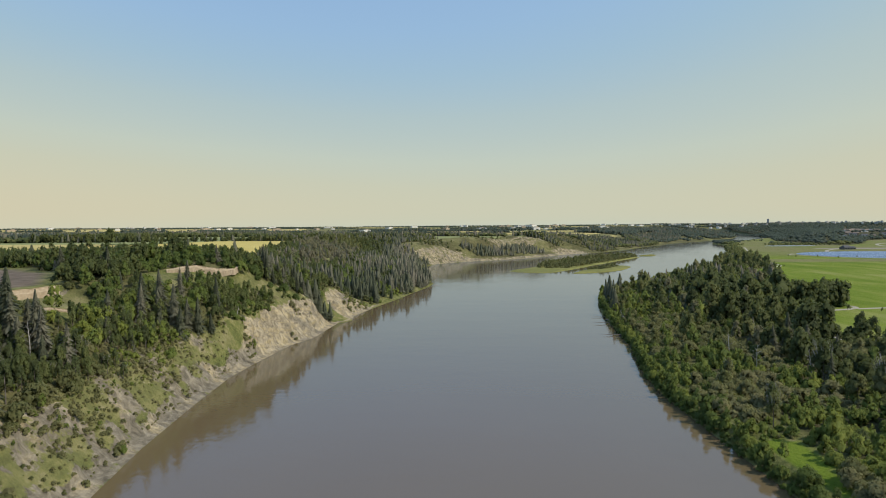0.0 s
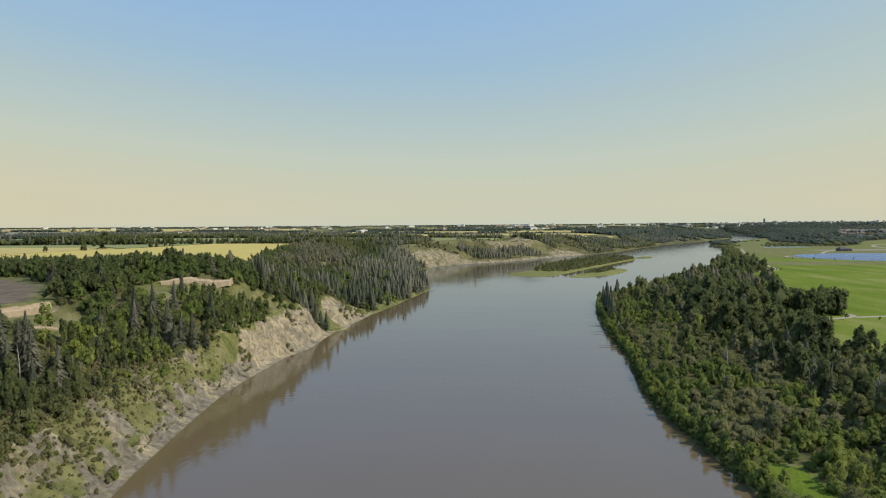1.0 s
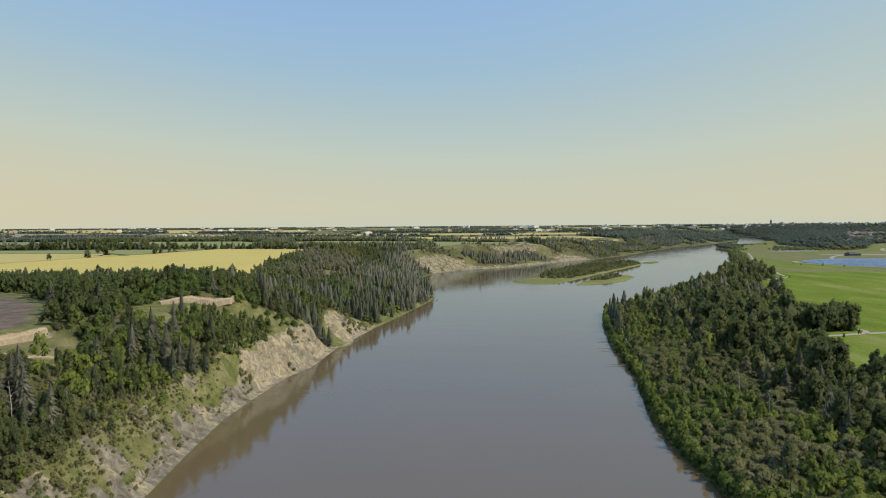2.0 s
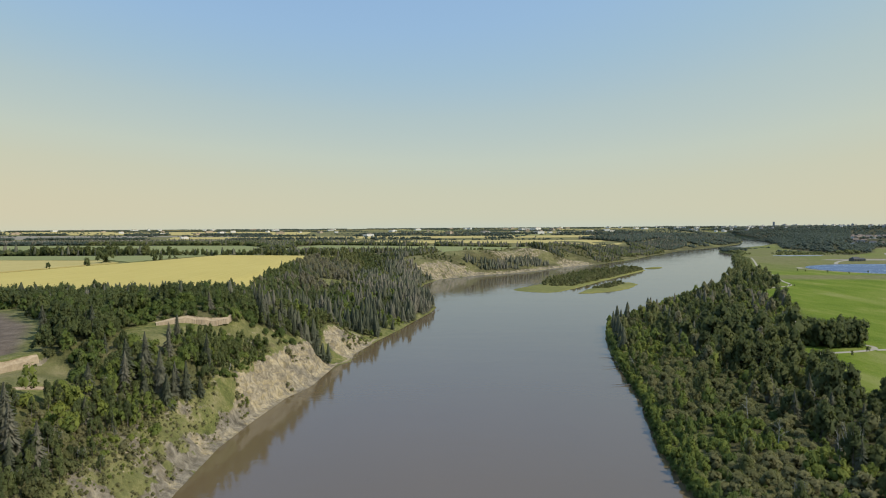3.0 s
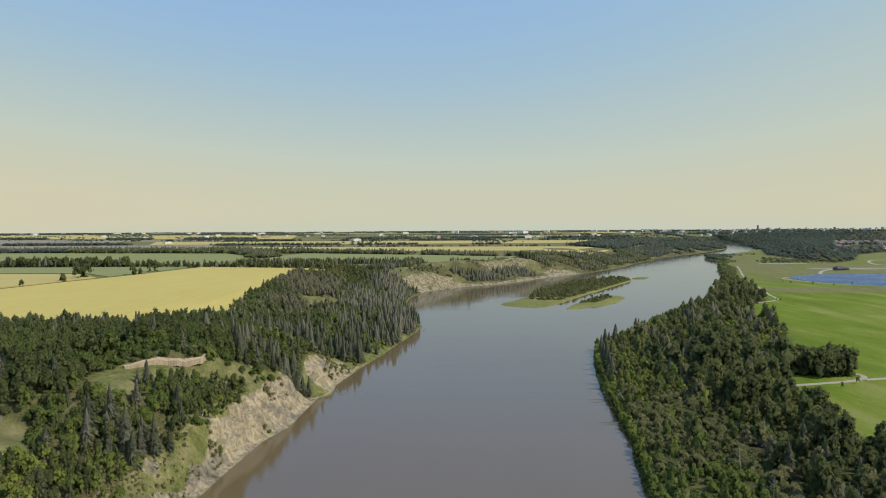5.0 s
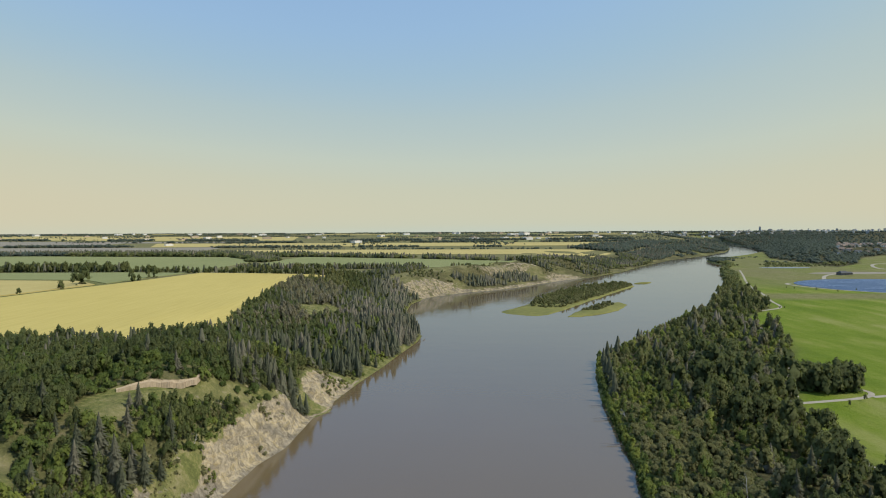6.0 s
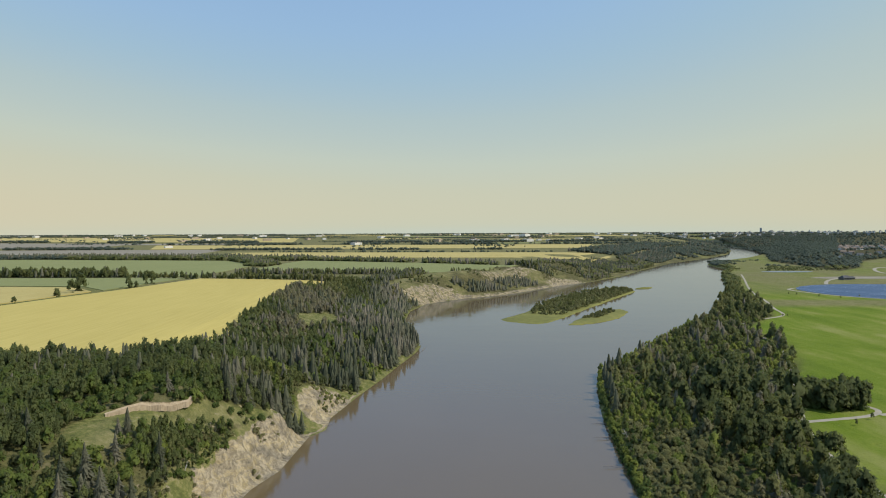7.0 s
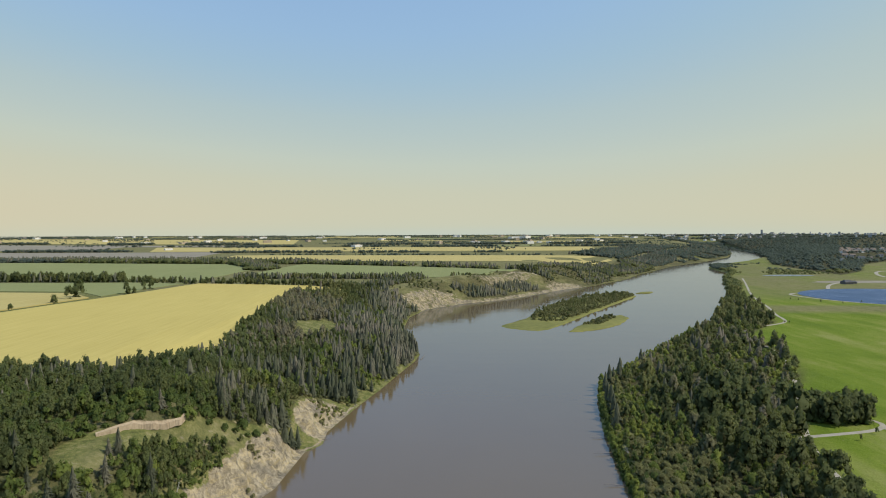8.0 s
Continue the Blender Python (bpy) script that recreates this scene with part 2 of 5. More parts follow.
def ground_material():
    m, nt, b = material("valley_ground", 0.95, 0.1)
    fine, mid, big = noise_of(nt, 1.3, 5), noise_of(nt, 0.16, 5), noise_of(nt, 0.02, 4)
    tuft = noise_of(nt, 0.55, 6, None, 0.75)
    grass = ramp(nt, maths(nt, "ADD", maths(nt, "MULTIPLY", mid, 0.45), maths(nt, "MULTIPLY", tuft, 0.55)), (0.36, (0.066, 0.072, 0.026)), (0.47, (0.118, 0.128, 0.040)), (0.54, (0.175, 0.170, 0.060)), (0.62, (0.25, 0.218, 0.115)))
    park = ramp(nt, noise_of(nt, 0.03, 5, coords(nt, (1, 0.35, 1), 0.5)), (0.36, (0.096, 0.146, 0.011)), (0.50, (0.142, 0.192, 0.018)), (0.57, (0.185, 0.218, 0.036)), (0.66, (0.26, 0.258, 0.080)))
    park = mix(nt, 0.35, park, ramp(nt, fine, (0.3, (0.070, 0.115, 0.010)), (0.7, (0.165, 0.205, 0.03))))
    dry = ramp(nt, mid, (0.3, (0.13, 0.125, 0.05)), (0.7, (0.22, 0.19, 0.10)))
    strata = node(nt, "ShaderNodeTexNoise", Scale=1.0, Detail=7.0, Roughness=0.72, Distortion=0.8)
    nt.links.new(coords(nt, (0.10, 0.22, 0.5)), strata.inputs["Vector"])
    rills = node(nt, "ShaderNodeTexNoise", Scale=1.0, Detail=8.0, Roughness=0.68, Distortion=0.9)
    nt.links.new(coords(nt, (0.34, 0.42, 0.36), 0.2), rills.inputs["Vector"])
    clay = ramp(nt, strata.outputs["Fac"], (0.30, (0.112, 0.093, 0.065)), (0.42, (0.198, 0.163, 0.116)), (0.50, (0.284, 0.237, 0.163)), (0.57, (0.404, 0.31, 0.142)), (0.64, (0.31, 0.254, 0.172)), (0.80, (0.172, 0.144, 0.103)))
    clay = mix(nt, 0.5, clay, ramp(nt, rills.outputs["Fac"], (0.34, (0.069, 0.058, 0.04)), (0.45, (0.189, 0.16, 0.112)), (0.53, (0.344, 0.288, 0.194)), (0.64, (0.516, 0.439, 0.31))))
    grey = ramp(nt, rills.outputs["Fac"], (0.34, (0.09, 0.076, 0.055)), (0.50, (0.176, 0.151, 0.112)), (0.66, (0.284, 0.245, 0.181)))
    drab = maths(nt, "ADD", noise_of(nt, 0.09, 4), maths(nt, "MULTIPLY", maths(nt, "SUBTRACT", 0.7, attribute(nt, "pale")), 0.13))
    clay = mix(nt, ramp(nt, drab, (0.46, (0, 0, 0)), (0.60, (1, 1, 1))), clay, grey)
    dirt = ramp(nt, mid, (0.3, (0.10, 0.075, 0.055)), (0.7, (0.21, 0.165, 0.125)))
    bed = ramp(nt, mid, (0.3, (0.06, 0.05, 0.035)), (0.7, (0.12, 0.10, 0.07)))
    base = mix(nt, attribute(nt, "park"), grass, park)
    base = mix(nt, attribute(nt, "dry"), base, dry)
    litter = ramp(nt, tuft, (0.35, (0.034, 0.030, 0.016)), (0.65, (0.085, 0.078, 0.040)))
    base = mix(nt, attribute(nt, "litter"), base, litter)
    base = mix(nt, attribute(nt, "dirt"), base, dirt)
    ragged = maths(nt, "ADD", attribute(nt, "clay"), maths(nt, "MULTIPLY", maths(nt, "SUBTRACT", noise_of(nt, 0.22, 7, None, 0.72), 0.5), 2.3))
    step = ramp(nt, ragged, (0.42, (0, 0, 0)), (0.56, (1, 1, 1)))
    base = mix(nt, step, base, clay)
    base = mix(nt, attribute(nt, "bed"), base, bed)
    nt.links.new(base, b.inputs["Base Color"])
    bump(nt, b, maths(nt, "ADD", maths(nt, "ADD", fine, rills.outputs["Fac"]), maths(nt, "MULTIPLY", mid, 3.0)), 0.6, 0.6)
    return m


def water_material(name, base, rough, wave=0.25, ior=1.72):
    """Silty water: a cloudy brown body under a smooth, cool gloss, with drifting patches that the wind ruffles."""
    m, nt, b = material(name, 0.9, 0.0)
    big = noise_of(nt, 0.012, 3, coords(nt, (1.0, 0.4, 1), -0.2))
    nt.links.new(mix(nt, big, tuple(c * 0.9 for c in base), tuple(c * 1.12 for c in base)), b.inputs["Base Color"])
    ripple = noise_of(nt, 0.8, 3, coords(nt, (1.0, 0.7, 1)))
    swell = noise_of(nt, 0.12, 2)
    gusts = ramp(nt, noise_of(nt, 0.02, 4, coords(nt, (0.6, 1.6, 1), 0.25)), (0.40, (0.35, 0.35, 0.35)), (0.66, (1.5, 1.5, 1.5)))
    bump(nt, b, maths(nt, "MULTIPLY", maths(nt, "ADD", ripple, maths(nt, "MULTIPLY", swell, 1.2)), gusts), wave, 0.12)
    normal = b.inputs["Normal"].links[0].from_socket
    shine = node(nt, "ShaderNodeBsdfGlossy", Color=(0.72, 0.82, 1.0, 1), Roughness=rough)
    fresnel = node(nt, "ShaderNodeFresnel", IOR=ior)
    for n in (shine, fresnel):
        nt.links.new(normal, n.inputs["Normal"])
    both = nt.nodes.new("ShaderNodeMixShader")
    for k, sock in enumerate((fresnel.outputs[0], b.outputs[0], shine.outputs[0])):
        nt.links.new(sock, both.inputs[k])
    nt.links.new(both.outputs[0], nt.nodes["Material Output"].inputs["Surface"])
    return m


def leaf_material(name, hues, stuff=False, through=0.45):
    """Leaves: hue drifts from tree to tree and from leaf to leaf."""
    m, nt, b = material(name, 0.65, 0.12)
    if stuff:
        tree = attribute(nt, "tint")
    else:
        tree = maths(nt, "MULTIPLY", nt.nodes.new("ShaderNodeObjectInfo").outputs["Random"], 0.8)
    geo = nt.nodes.new("ShaderNodeNewGeometry")
    fac = maths(nt, "ADD", maths(nt, "MULTIPLY", tree, 0.92), maths(nt, "MULTIPLY", geo.outputs["Random Per Island"], 0.08))
    col = ramp(nt, fac, *[(k / (len(hues) - 1), c) for k, c in enumerate(hues)])
    patchy, twig = noise_of(nt, 0.5, 3), noise_of(nt, 2.6, 4, None, 0.75)
    col = mix(nt, 1.0, col, ramp(nt, patchy, (0.3, (0.82, 0.83, 0.82)), (0.7, (1.14, 1.12, 1.06))), "MULTIPLY")
    col = mix(nt, 1.0, col, ramp(nt, twig, (0.36, (0.88, 0.89, 0.88)), (0.52, (1.0, 1.0, 1.0)), (0.68, (1.12, 1.10, 1.08))), "MULTIPLY")
    nt.links.new(col, b.inputs["Base Color"])
    tr = nt.nodes.new("ShaderNodeBsdfTranslucent")
    nt.links.new(mix(nt, 0.5, col, (0.12, 0.15, 0.02)), tr.inputs["Color"])
    ms = nt.nodes.new("ShaderNodeMixShader")
    ms.inputs[0].default_value = through
    nt.links.new(b.outputs[0], ms.inputs[1])
    nt.links.new(tr.outputs[0], ms.inputs[2])
    nt.links.new(ms.outputs[0], nt.nodes["Material Output"].inputs["Surface"])
    return m


def rough_material(name, a, c, scale, rough=0.9):
    m, nt, b = material(name, rough, 0.2)
    n = noise_of(nt, scale, 5)
    big = noise_of(nt, scale * 0.12, 3)
    col = mix(nt, 0.5, ramp(nt, n, (0.3, a), (0.7, c)), ramp(nt, big, (0.3, a), (0.7, c)))
    nt.links.new(col, b.inputs["Base Color"])
    bump(nt, b, n, 0.4, 0.1)
    return m


def crop_material(name, a, c, rows_turn=0.3):
    m, nt, b = material(name, 0.95, 0.1)
    lines = noise_of(nt, 1.0, 3, coords(nt, (0.5, 0.02, 1), rows_turn))
    patch = noise_of(nt, 0.012, 5)
    fine = noise_of(nt, 2.0, 3)
    col = mix(nt, 0.55, ramp(nt, patch, (0.3, a), (0.7, c)), ramp(nt, lines, (0.35, a), (0.65, c)))
    col = mix(nt, 0.3, col, ramp(nt, fine, (0.3, a), (0.7, c)))
    nt.links.new(col, b.inputs["Base Color"])
    bump(nt, b, fine, 0.6, 0.3)
    return m


GROUND = ground_material()
RIVER = water_material("silty_river_water", (0.142, 0.103, 0.054), 0.07, 0.22)
POND = water_material("clear_pond_water", (0.050, 0.085, 0.145), 0.4, 1.0, 1.015)
MARSH = water_material("marsh_water", (0.13, 0.14, 0.115), 0.4, 1.0, 1.015)
CANOLA = crop_material("canola_in_bloom", (0.425, 0.336, 0.100), (0.54, 0.438, 0.146), 0.15)
PALE = crop_material("pale_crop", (0.36, 0.29, 0.10), (0.50, 0.41, 0.17), 1.2)
GREEN = crop_material("green_crop", (0.190, 0.206, 0.084), (0.250, 0.260, 0.110), 0.4)
FALLOW = crop_material("fallow_soil", (0.20, 0.175, 0.135), (0.30, 0.27, 0.21), 0.8)
GRAVEL = rough_material("pale_gravel", (0.27, 0.245, 0.19), (0.40, 0.36, 0.29), 1.5)
BARK = rough_material("grey_brown_bark", (0.10, 0.085, 0.07), (0.24, 0.21, 0.18), 3.0)
PALEBARK = rough_material("weathered_dead_wood", (0.32, 0.30, 0.27), (0.55, 0.52, 0.47), 3.0)
NEEDLES = ((0.070, 0.080, 0.050), (0.100, 0.106, 0.068), (0.140, 0.136, 0.098), (0.195, 0.172, 0.134))
POPLARS = ((0.078, 0.096, 0.042), (0.118, 0.140, 0.054), (0.170, 0.186, 0.070), (0.215, 0.216, 0.088), (0.24, 0.215, 0.16))
ASPENS = ((0.094, 0.112, 0.052), (0.126, 0.152, 0.062), (0.164, 0.190, 0.070), (0.225, 0.238, 0.096))
WILLOWS = ((0.125, 0.138, 0.056), (0.180, 0.184, 0.078), (0.230, 0.222, 0.100), (0.280, 0.255, 0.135))
LUSHES = ((0.092, 0.126, 0.040), (0.125, 0.168, 0.048), (0.182, 0.226, 0.056), (0.285, 0.315, 0.070))
SPRUCE, SPRUCE_S = (leaf_material("spruce_needles", NEEDLES, k, 0.08) for k in (False, True))
ASPEN, ASPEN_S = (leaf_material("aspen_leaves", ASPENS, k) for k in (False, True))
POPLAR, POPLAR_S = (leaf_material("poplar_leaves", POPLARS, k) for k in (False, True))
WILLOW, WILLOW_S = (leaf_material("willow_leaves", WILLOWS, k) for k in (False, True))
LUSH, LUSH_S = (leaf_material("lush_leaves", LUSHES, k) for k in (False, True))
# remote trees: the blue haze of distance is put into the leaf colour
HAZEWOOD_S = leaf_material("hazy_mixed_wood_leaves", ((0.090, 0.118, 0.098), (0.122, 0.150, 0.120), (0.17, 0.182, 0.142)), True)


# ---- mesh helpers ----
def mesh_object(name, verts, faces, mat, parent=None, label=""):
    me = bpy.data.meshes.new(name)
    me.from_pydata([tuple(v) for v in verts], [], faces)
    me.materials.append(mat)
    ob = new(name, me)
    if parent is not None:
        ob.parent = parent
    if label:
        ob["label"] = label
    return ob


def array_mesh(name, verts, faces, mat, attributes=(), smooth_faces=False):
    """A mesh from numpy arrays; faces is an n x 3 or n x 4 array."""
    me = bpy.data.meshes.new(name)
    n, k = faces.shape
    me.vertices.add(len(verts))
    me.vertices.foreach_set("co", np.ascontiguousarray(verts, np.float32).ravel())
    me.loops.add(n * k)
    me.loops.foreach_set("vertex_index", np.ascontiguousarray(faces, np.int32).ravel())
    me.polygons.add(n)
    me.polygons.foreach_set("loop_start", np.arange(0, n * k, k, dtype=np.int32))
    me.polygons.foreach_set("use_smooth", np.full(n, smooth_faces))
    for key, values in attributes:
        many = values.ndim == 2
        a = me.attributes.new(key, "FLOAT_VECTOR" if many else "FLOAT", "POINT")
        a.data.foreach_set("vector" if many else "value", np.ascontiguousarray(values, np.float32).ravel())
    me.update(calc_edges=True)
    me.materials.append(mat)
    return me


def part(name, bm, mat, parent, label=""):
    me = bpy.data.meshes.new(name)
    bm.to_mesh(me)
    bm.free()
    me.materials.append(mat)
    ob = new(name, me)
    ob.parent = parent
    if label:
        ob["label"] = label
    return ob


# ---- ground sheet and river ----
def spread(*legs):
    """Steps from the first value on: (to, step) pairs; a step grows evenly within its leg."""
    out = [legs[0]]
    for to, first, last in legs[1:]:
        a = out[-1]
        n = max(1, int(round((to - a) / (0.5 * (first + last)))))
        w = np.linspace(first, last, n)
        out += list(a + np.cumsum(w) * (to - a) / w.sum())
    return np.array(out)


ROWS_Y = spread(-400, (60, 30, 8), (90, 5, 2), (345, 1.3, 1.5), (520, 2, 3), (1050, 4, 8), (2000, 10, 40), (4900, 40, 260))
INLAND = spread(0, (26, 0.8, 0.9), (64, 1.1, 1.4), (150, 2, 6), (420, 8, 25), (4900, 40, 320))
OUTER = spread(0, (8, 0.8, 1.2), (60, 2.5, 4), (420, 6, 14), (1200, 18, 60), (4900, 80, 320))
ACROSS = np.array([0.02, 0.06, 0.14, 0.3, 0.5, 0.7, 0.86, 0.94, 0.98])


CANOLA_LINE = [(-430, 300), (-200, 298), (-140, 316), (-131, 380), (-150, 560), (-150, 640), (-96, 700), (-200, 728), (-302, 748), (-323, 641), (-348, 551), (-372, 440)]
TURF = [(-114, 203), (-112, 193), (-107, 187), (-99, 192), (-96, 202), (-93, 210), (-87, 219), (-80.5, 229), (-74, 242), (-70, 249), (-77, 252), (-86, 241), (-88, 230), (-93, 224), (-101, 219), (-110, 211)]


def clearing(x, y):
    """Open turf: below the scarp, along the cliff edge, below the bare field, on the green spur."""
    wob = 3 * (vnoise(x, y, 7, 88) - 0.5)
    a = inside(x + wob, y + wob, TURF)
    inland = left_x(y) - x
    b = (y > 176) & (y < 272) & (inland < np.interp(y, (172, 178, 184, 206, 226, 238, 250, 272), (9, 13, 9, 7, 7.5, 13, 16, 11)) + 2.5 * wob)
    c = np.hypot((x + 97) / 17, (y - 490) / 42) < 0.75 + 0.5 * vnoise(x, y, 8, 90)
    s2, on2 = field_bank(x, y)
    d = (x < np.interp(y, (120, 157, 168, 211, 240, 262), (-119, -119, -121, -147, -178, -195)) + wob) & (y > 118) & (y < 262)
    d |= (s2 > -6) & (s2 < np.interp(y, (118, 136, 144, 160, 168), (9, 19, 20, 15, 5)) + wob) & (on2 > 0.3)
    return a | b | c | d


def build_ground():
    yy = ROWS_Y[:, None]
    l, r = left_x(yy), right_x(yy)
    x = np.hstack([l - INLAND[::-1][None, :], l + (r - l) * ACROSS[None, :], r + OUTER[None, :]])
    y = np.broadcast_to(yy, x.shape)
    z = ground(x, y)
    inland, d = l - x, x - r
    clay = bare_cliff(inland, y) * (inland >= -2)
    s2, on2 = field_bank(x, y)
    clay = np.maximum(clay, (s2 > -0.3) * (s2 < 1.5) * on2 * 0.7)
    clay = np.maximum(clay, 0.75 * smooth(3.0, 1.0, inland) * (inland > 0) * (1 - 0.75 * smooth(330, 350, y)))
    slump = 0.64 * smooth(30, 12, inland) * (inland > 8) * (1 - smooth(160, 190, y)) + 0.22 * smooth(34, 16, inland) * (inland > 8) * smooth(160, 190, y) * (1 - smooth(300, 340, y))
    clay = np.maximum(clay, slump)
    clay = clay * (1 - 0.75 * (1 - smooth(158, 176, y)) * smooth(2.5, 5, inland) * smooth(0.44, 0.56, fbm(x, y, 7, 48)))
    dirt = smooth(2, -4, x - np.interp(y, (157, 168, 211, 240, 262), (-118, -125, -153, -184, -200))) * smooth(-6, -9, s2) * smooth(122, 135, y) * (1 - smooth(240, 262, y)) * (x > -320)
    park = smooth(12, 40, x - np.interp(y, *zip(*EDGE)) + 30) * (y < 1900)
    park = np.maximum(park, 0.95 * inside(x, y, MEADOW))
    dry = park * np.maximum(smooth(640, 680, y + 0.05 * (x - 400)) * (1 - smooth(705, 730, y + 0.05 * (x - 400))) * 0.8,
                            smooth(720, 860, y) * (0.40 + 0.8 * (fbm(x, y, 70, 41) - 0.2)))
    dry = np.maximum(dry, 0.75 * on2 * smooth(0, 2, s2) * smooth(18, 8, s2) * (1 - smooth(150, 190, -x)))
    dry = np.maximum(dry, (inland > 300) * (y > 1500) * 0.6 * fbm(x, y, 500, 43))
    dry = np.maximum(dry, 0.7 * smooth(640, 700, y) * (inland > 2) * (0.5 + 0.8 * fbm(x, y, 40, 44)).clip(0, 1))
    dry = np.maximum(dry, 0.4 * smooth(172, 186, y) * (1 - smooth(266, 284, y)) * (inland > 6) * (inland < 40) * smooth(0.35, 0.6, fbm(x, y, 9, 45)))
    wooded = (inland > 14) & (inland < 420) & (y < 720) & ~inside(x, y, CANOLA_LINE) & ~clearing(x, y) & ~((x < -150) & (y > 296))
    litter = np.maximum(0.5 * wooded, 0.85 * smooth(10, 20, d) * smooth(1, 6, edge_x(y) - x) * (y < 1480))
    litter = np.maximum(litter, 0.62 * smooth(640, 700, y) * (1 - smooth(2400, 2900, y)) * (inland > 0.5) * (1 - smooth(90, 120, inland)) * smooth(0.38, 0.55, fbm(x, y, 30, 46)))
    litter = np.maximum(litter, 0.9 * smooth(-4, 4, woods_depth(x, y)) * (d > 0))
    dry = np.maximum(dry, 0.35 * smooth(2, 6, inland) * smooth(32, 22, inland) * (1 - smooth(165, 180, y)))
    bed = ((inland < -0.6) & (d < -0.6) & (y < 2950)) * 1.0
    n, k = x.shape
    idx = np.arange(n * k).reshape(n, k)
    faces = np.stack([idx[:-1, :-1], idx[:-1, 1:], idx[1:, 1:], idx[1:, :-1]], -1).reshape(-1, 4)
    me = array_mesh("ground", np.stack([x, y, z], -1).reshape(-1, 3), faces, GROUND,
                    [(key, np.broadcast_to(v, x.shape).ravel()) for key, v in (("clay", clay), ("dirt", dirt), ("park", park), ("dry", dry), ("bed", bed), ("pale", smooth(165, 215, y)), ("litter", litter))], True)
    ob = tagged(new("ground", me), "river valley ground of grass, forest floor and pale clay", "ground", kind="structure")
    xw = np.hstack([l - 2.5, l + (r - l) * np.linspace(0.1, 0.9, 5)[None, :], r + 4.0])
    yw = np.broadcast_to(yy, xw.shape)
    xw, yw = xw[ROWS_Y < 3400], yw[ROWS_Y < 3400]
    n, k = xw.shape
    idx = np.arange(n * k).reshape(n, k)
    faces = np.stack([idx[:-1, :-1], idx[:-1, 1:], idx[1:, 1:], idx[1:, :-1]], -1).reshape(-1, 4)
    me = array_mesh("water", np.stack([xw, yw, 0 * xw], -1).reshape(-1, 3), faces, RIVER, (), True)
    tagged(new("water", me), "wide calm silty brown river reflecting the sky", "river", kind="structure")


build_ground()


def sheet(name, outline, mat, lift, label, category, thick=0.8, step=25.0):
    """A field or lawn: a slab over the ground inside an outline, cut into strips so that it follows the ground."""
    bm = bmesh.new()
    vs = [bm.verts.new((x, y, 0)) for x, y in outline]
    bm.faces.new(vs)
    xs, ys = [p[0] for p in outline], [p[1] for p in outline]
    for axis, lo, hi in ((0, min(xs), max(xs)), (1, min(ys), max(ys))):
        for c in np.arange(lo + step, hi, step):
            no = Vector((1, 0, 0)) if axis == 0 else Vector((0, 1, 0))
            bmesh.ops.bisect_plane(bm, geom=bm.verts[:] + bm.edges[:] + bm.faces[:], plane_co=no * c, plane_no=no)
    for v in bm.verts:
        v.co.z = float(ground(v.co.x, v.co.y)) + lift
    rim = [e for e in bm.edges if e.is_boundary]
    got = bmesh.ops.extrude_edge_only(bm, edges=rim)["geom"]
    for v in got:
        if isinstance(v, bmesh.types.BMVert):
            v.co.z -= thick + 0.5
    bmesh.ops.recalc_face_normals(bm, faces=bm.faces[:])
    me = bpy.data.meshes.new(name)
    bm.to_mesh(me)
    bm.free()
    me.materials.append(mat)
    return tagged(new(name, me), label, category, kind="structure")


sheet("field_canola", CANOLA_LINE, CANOLA, 0.9, "bright yellow canola field in full bloom", "field")
sheet("field_yellow", [(-440, 440), (-386, 440), (-362, 551), (-352, 604), (-395, 645), (-520, 660), (-900, 640), (-900, 440)], PALE, 0.8, "pale yellow canola field beside a grass track", "field")
sheet("field_green_near", [(-900, 655), (-520, 674), (-395, 660), (-347, 616), (-336, 690), (-322, 765), (-420, 785), (-900, 800)], GREEN, 0.5, "smooth green crop field between hedgerows", "field")
sheet("field_green_wide", [(-1500, 830), (-640, 822), (-420, 800), (-330, 800), (-318, 1010), (-400, 1180), (-830, 1265), (-1500, 1300)], GREEN, 0.5, "wide green crop field before a long treeline", "field")
sheet("field_green_rim", [(-290, 852), (-25, 842), (22, 850), (72, 892), (138, 980), (40, 1040), (-270, 1165), (-285, 1000)], GREEN, 0.5, "green crop field along the valley rim", "field")

sheet("field_yellow_far", [(-520, 1335), (-100, 1275), (330, 1238), (430, 1420), (400, 1500), (-60, 1560), (-560, 1600)], PALE, 0.6, "pale yellow crop field beyond the treeline", "field", 0.8, 90)
sheet("field_yellow_remote", [(-950, 1900), (520, 1850), (600, 2250), (-1150, 2350)], PALE, 0.6, "wide straw-coloured field in the distance", "field", 0.8, 120)
sheet("field_stubble_remote", [(-2400, 2760), (-700, 2760), (-850, 3500), (-3000, 3500)], PALE, 0.6, "straw-coloured field near the horizon", "field", 0.8, 200)
sheet("field_grey_left", [(-1900, 1420), (-620, 1420), (-680, 1850), (-2300, 1850)], FALLOW, 0.3, "grey-brown fallow field", "field", 0.8, 120)
sheet("field_grey_far", [(-2500, 2050), (-1250, 2050), (-1350, 2600), (-3000, 2600)], FALLOW, 0.3, "grey fallow field in the distance", "field", 0.8, 150)

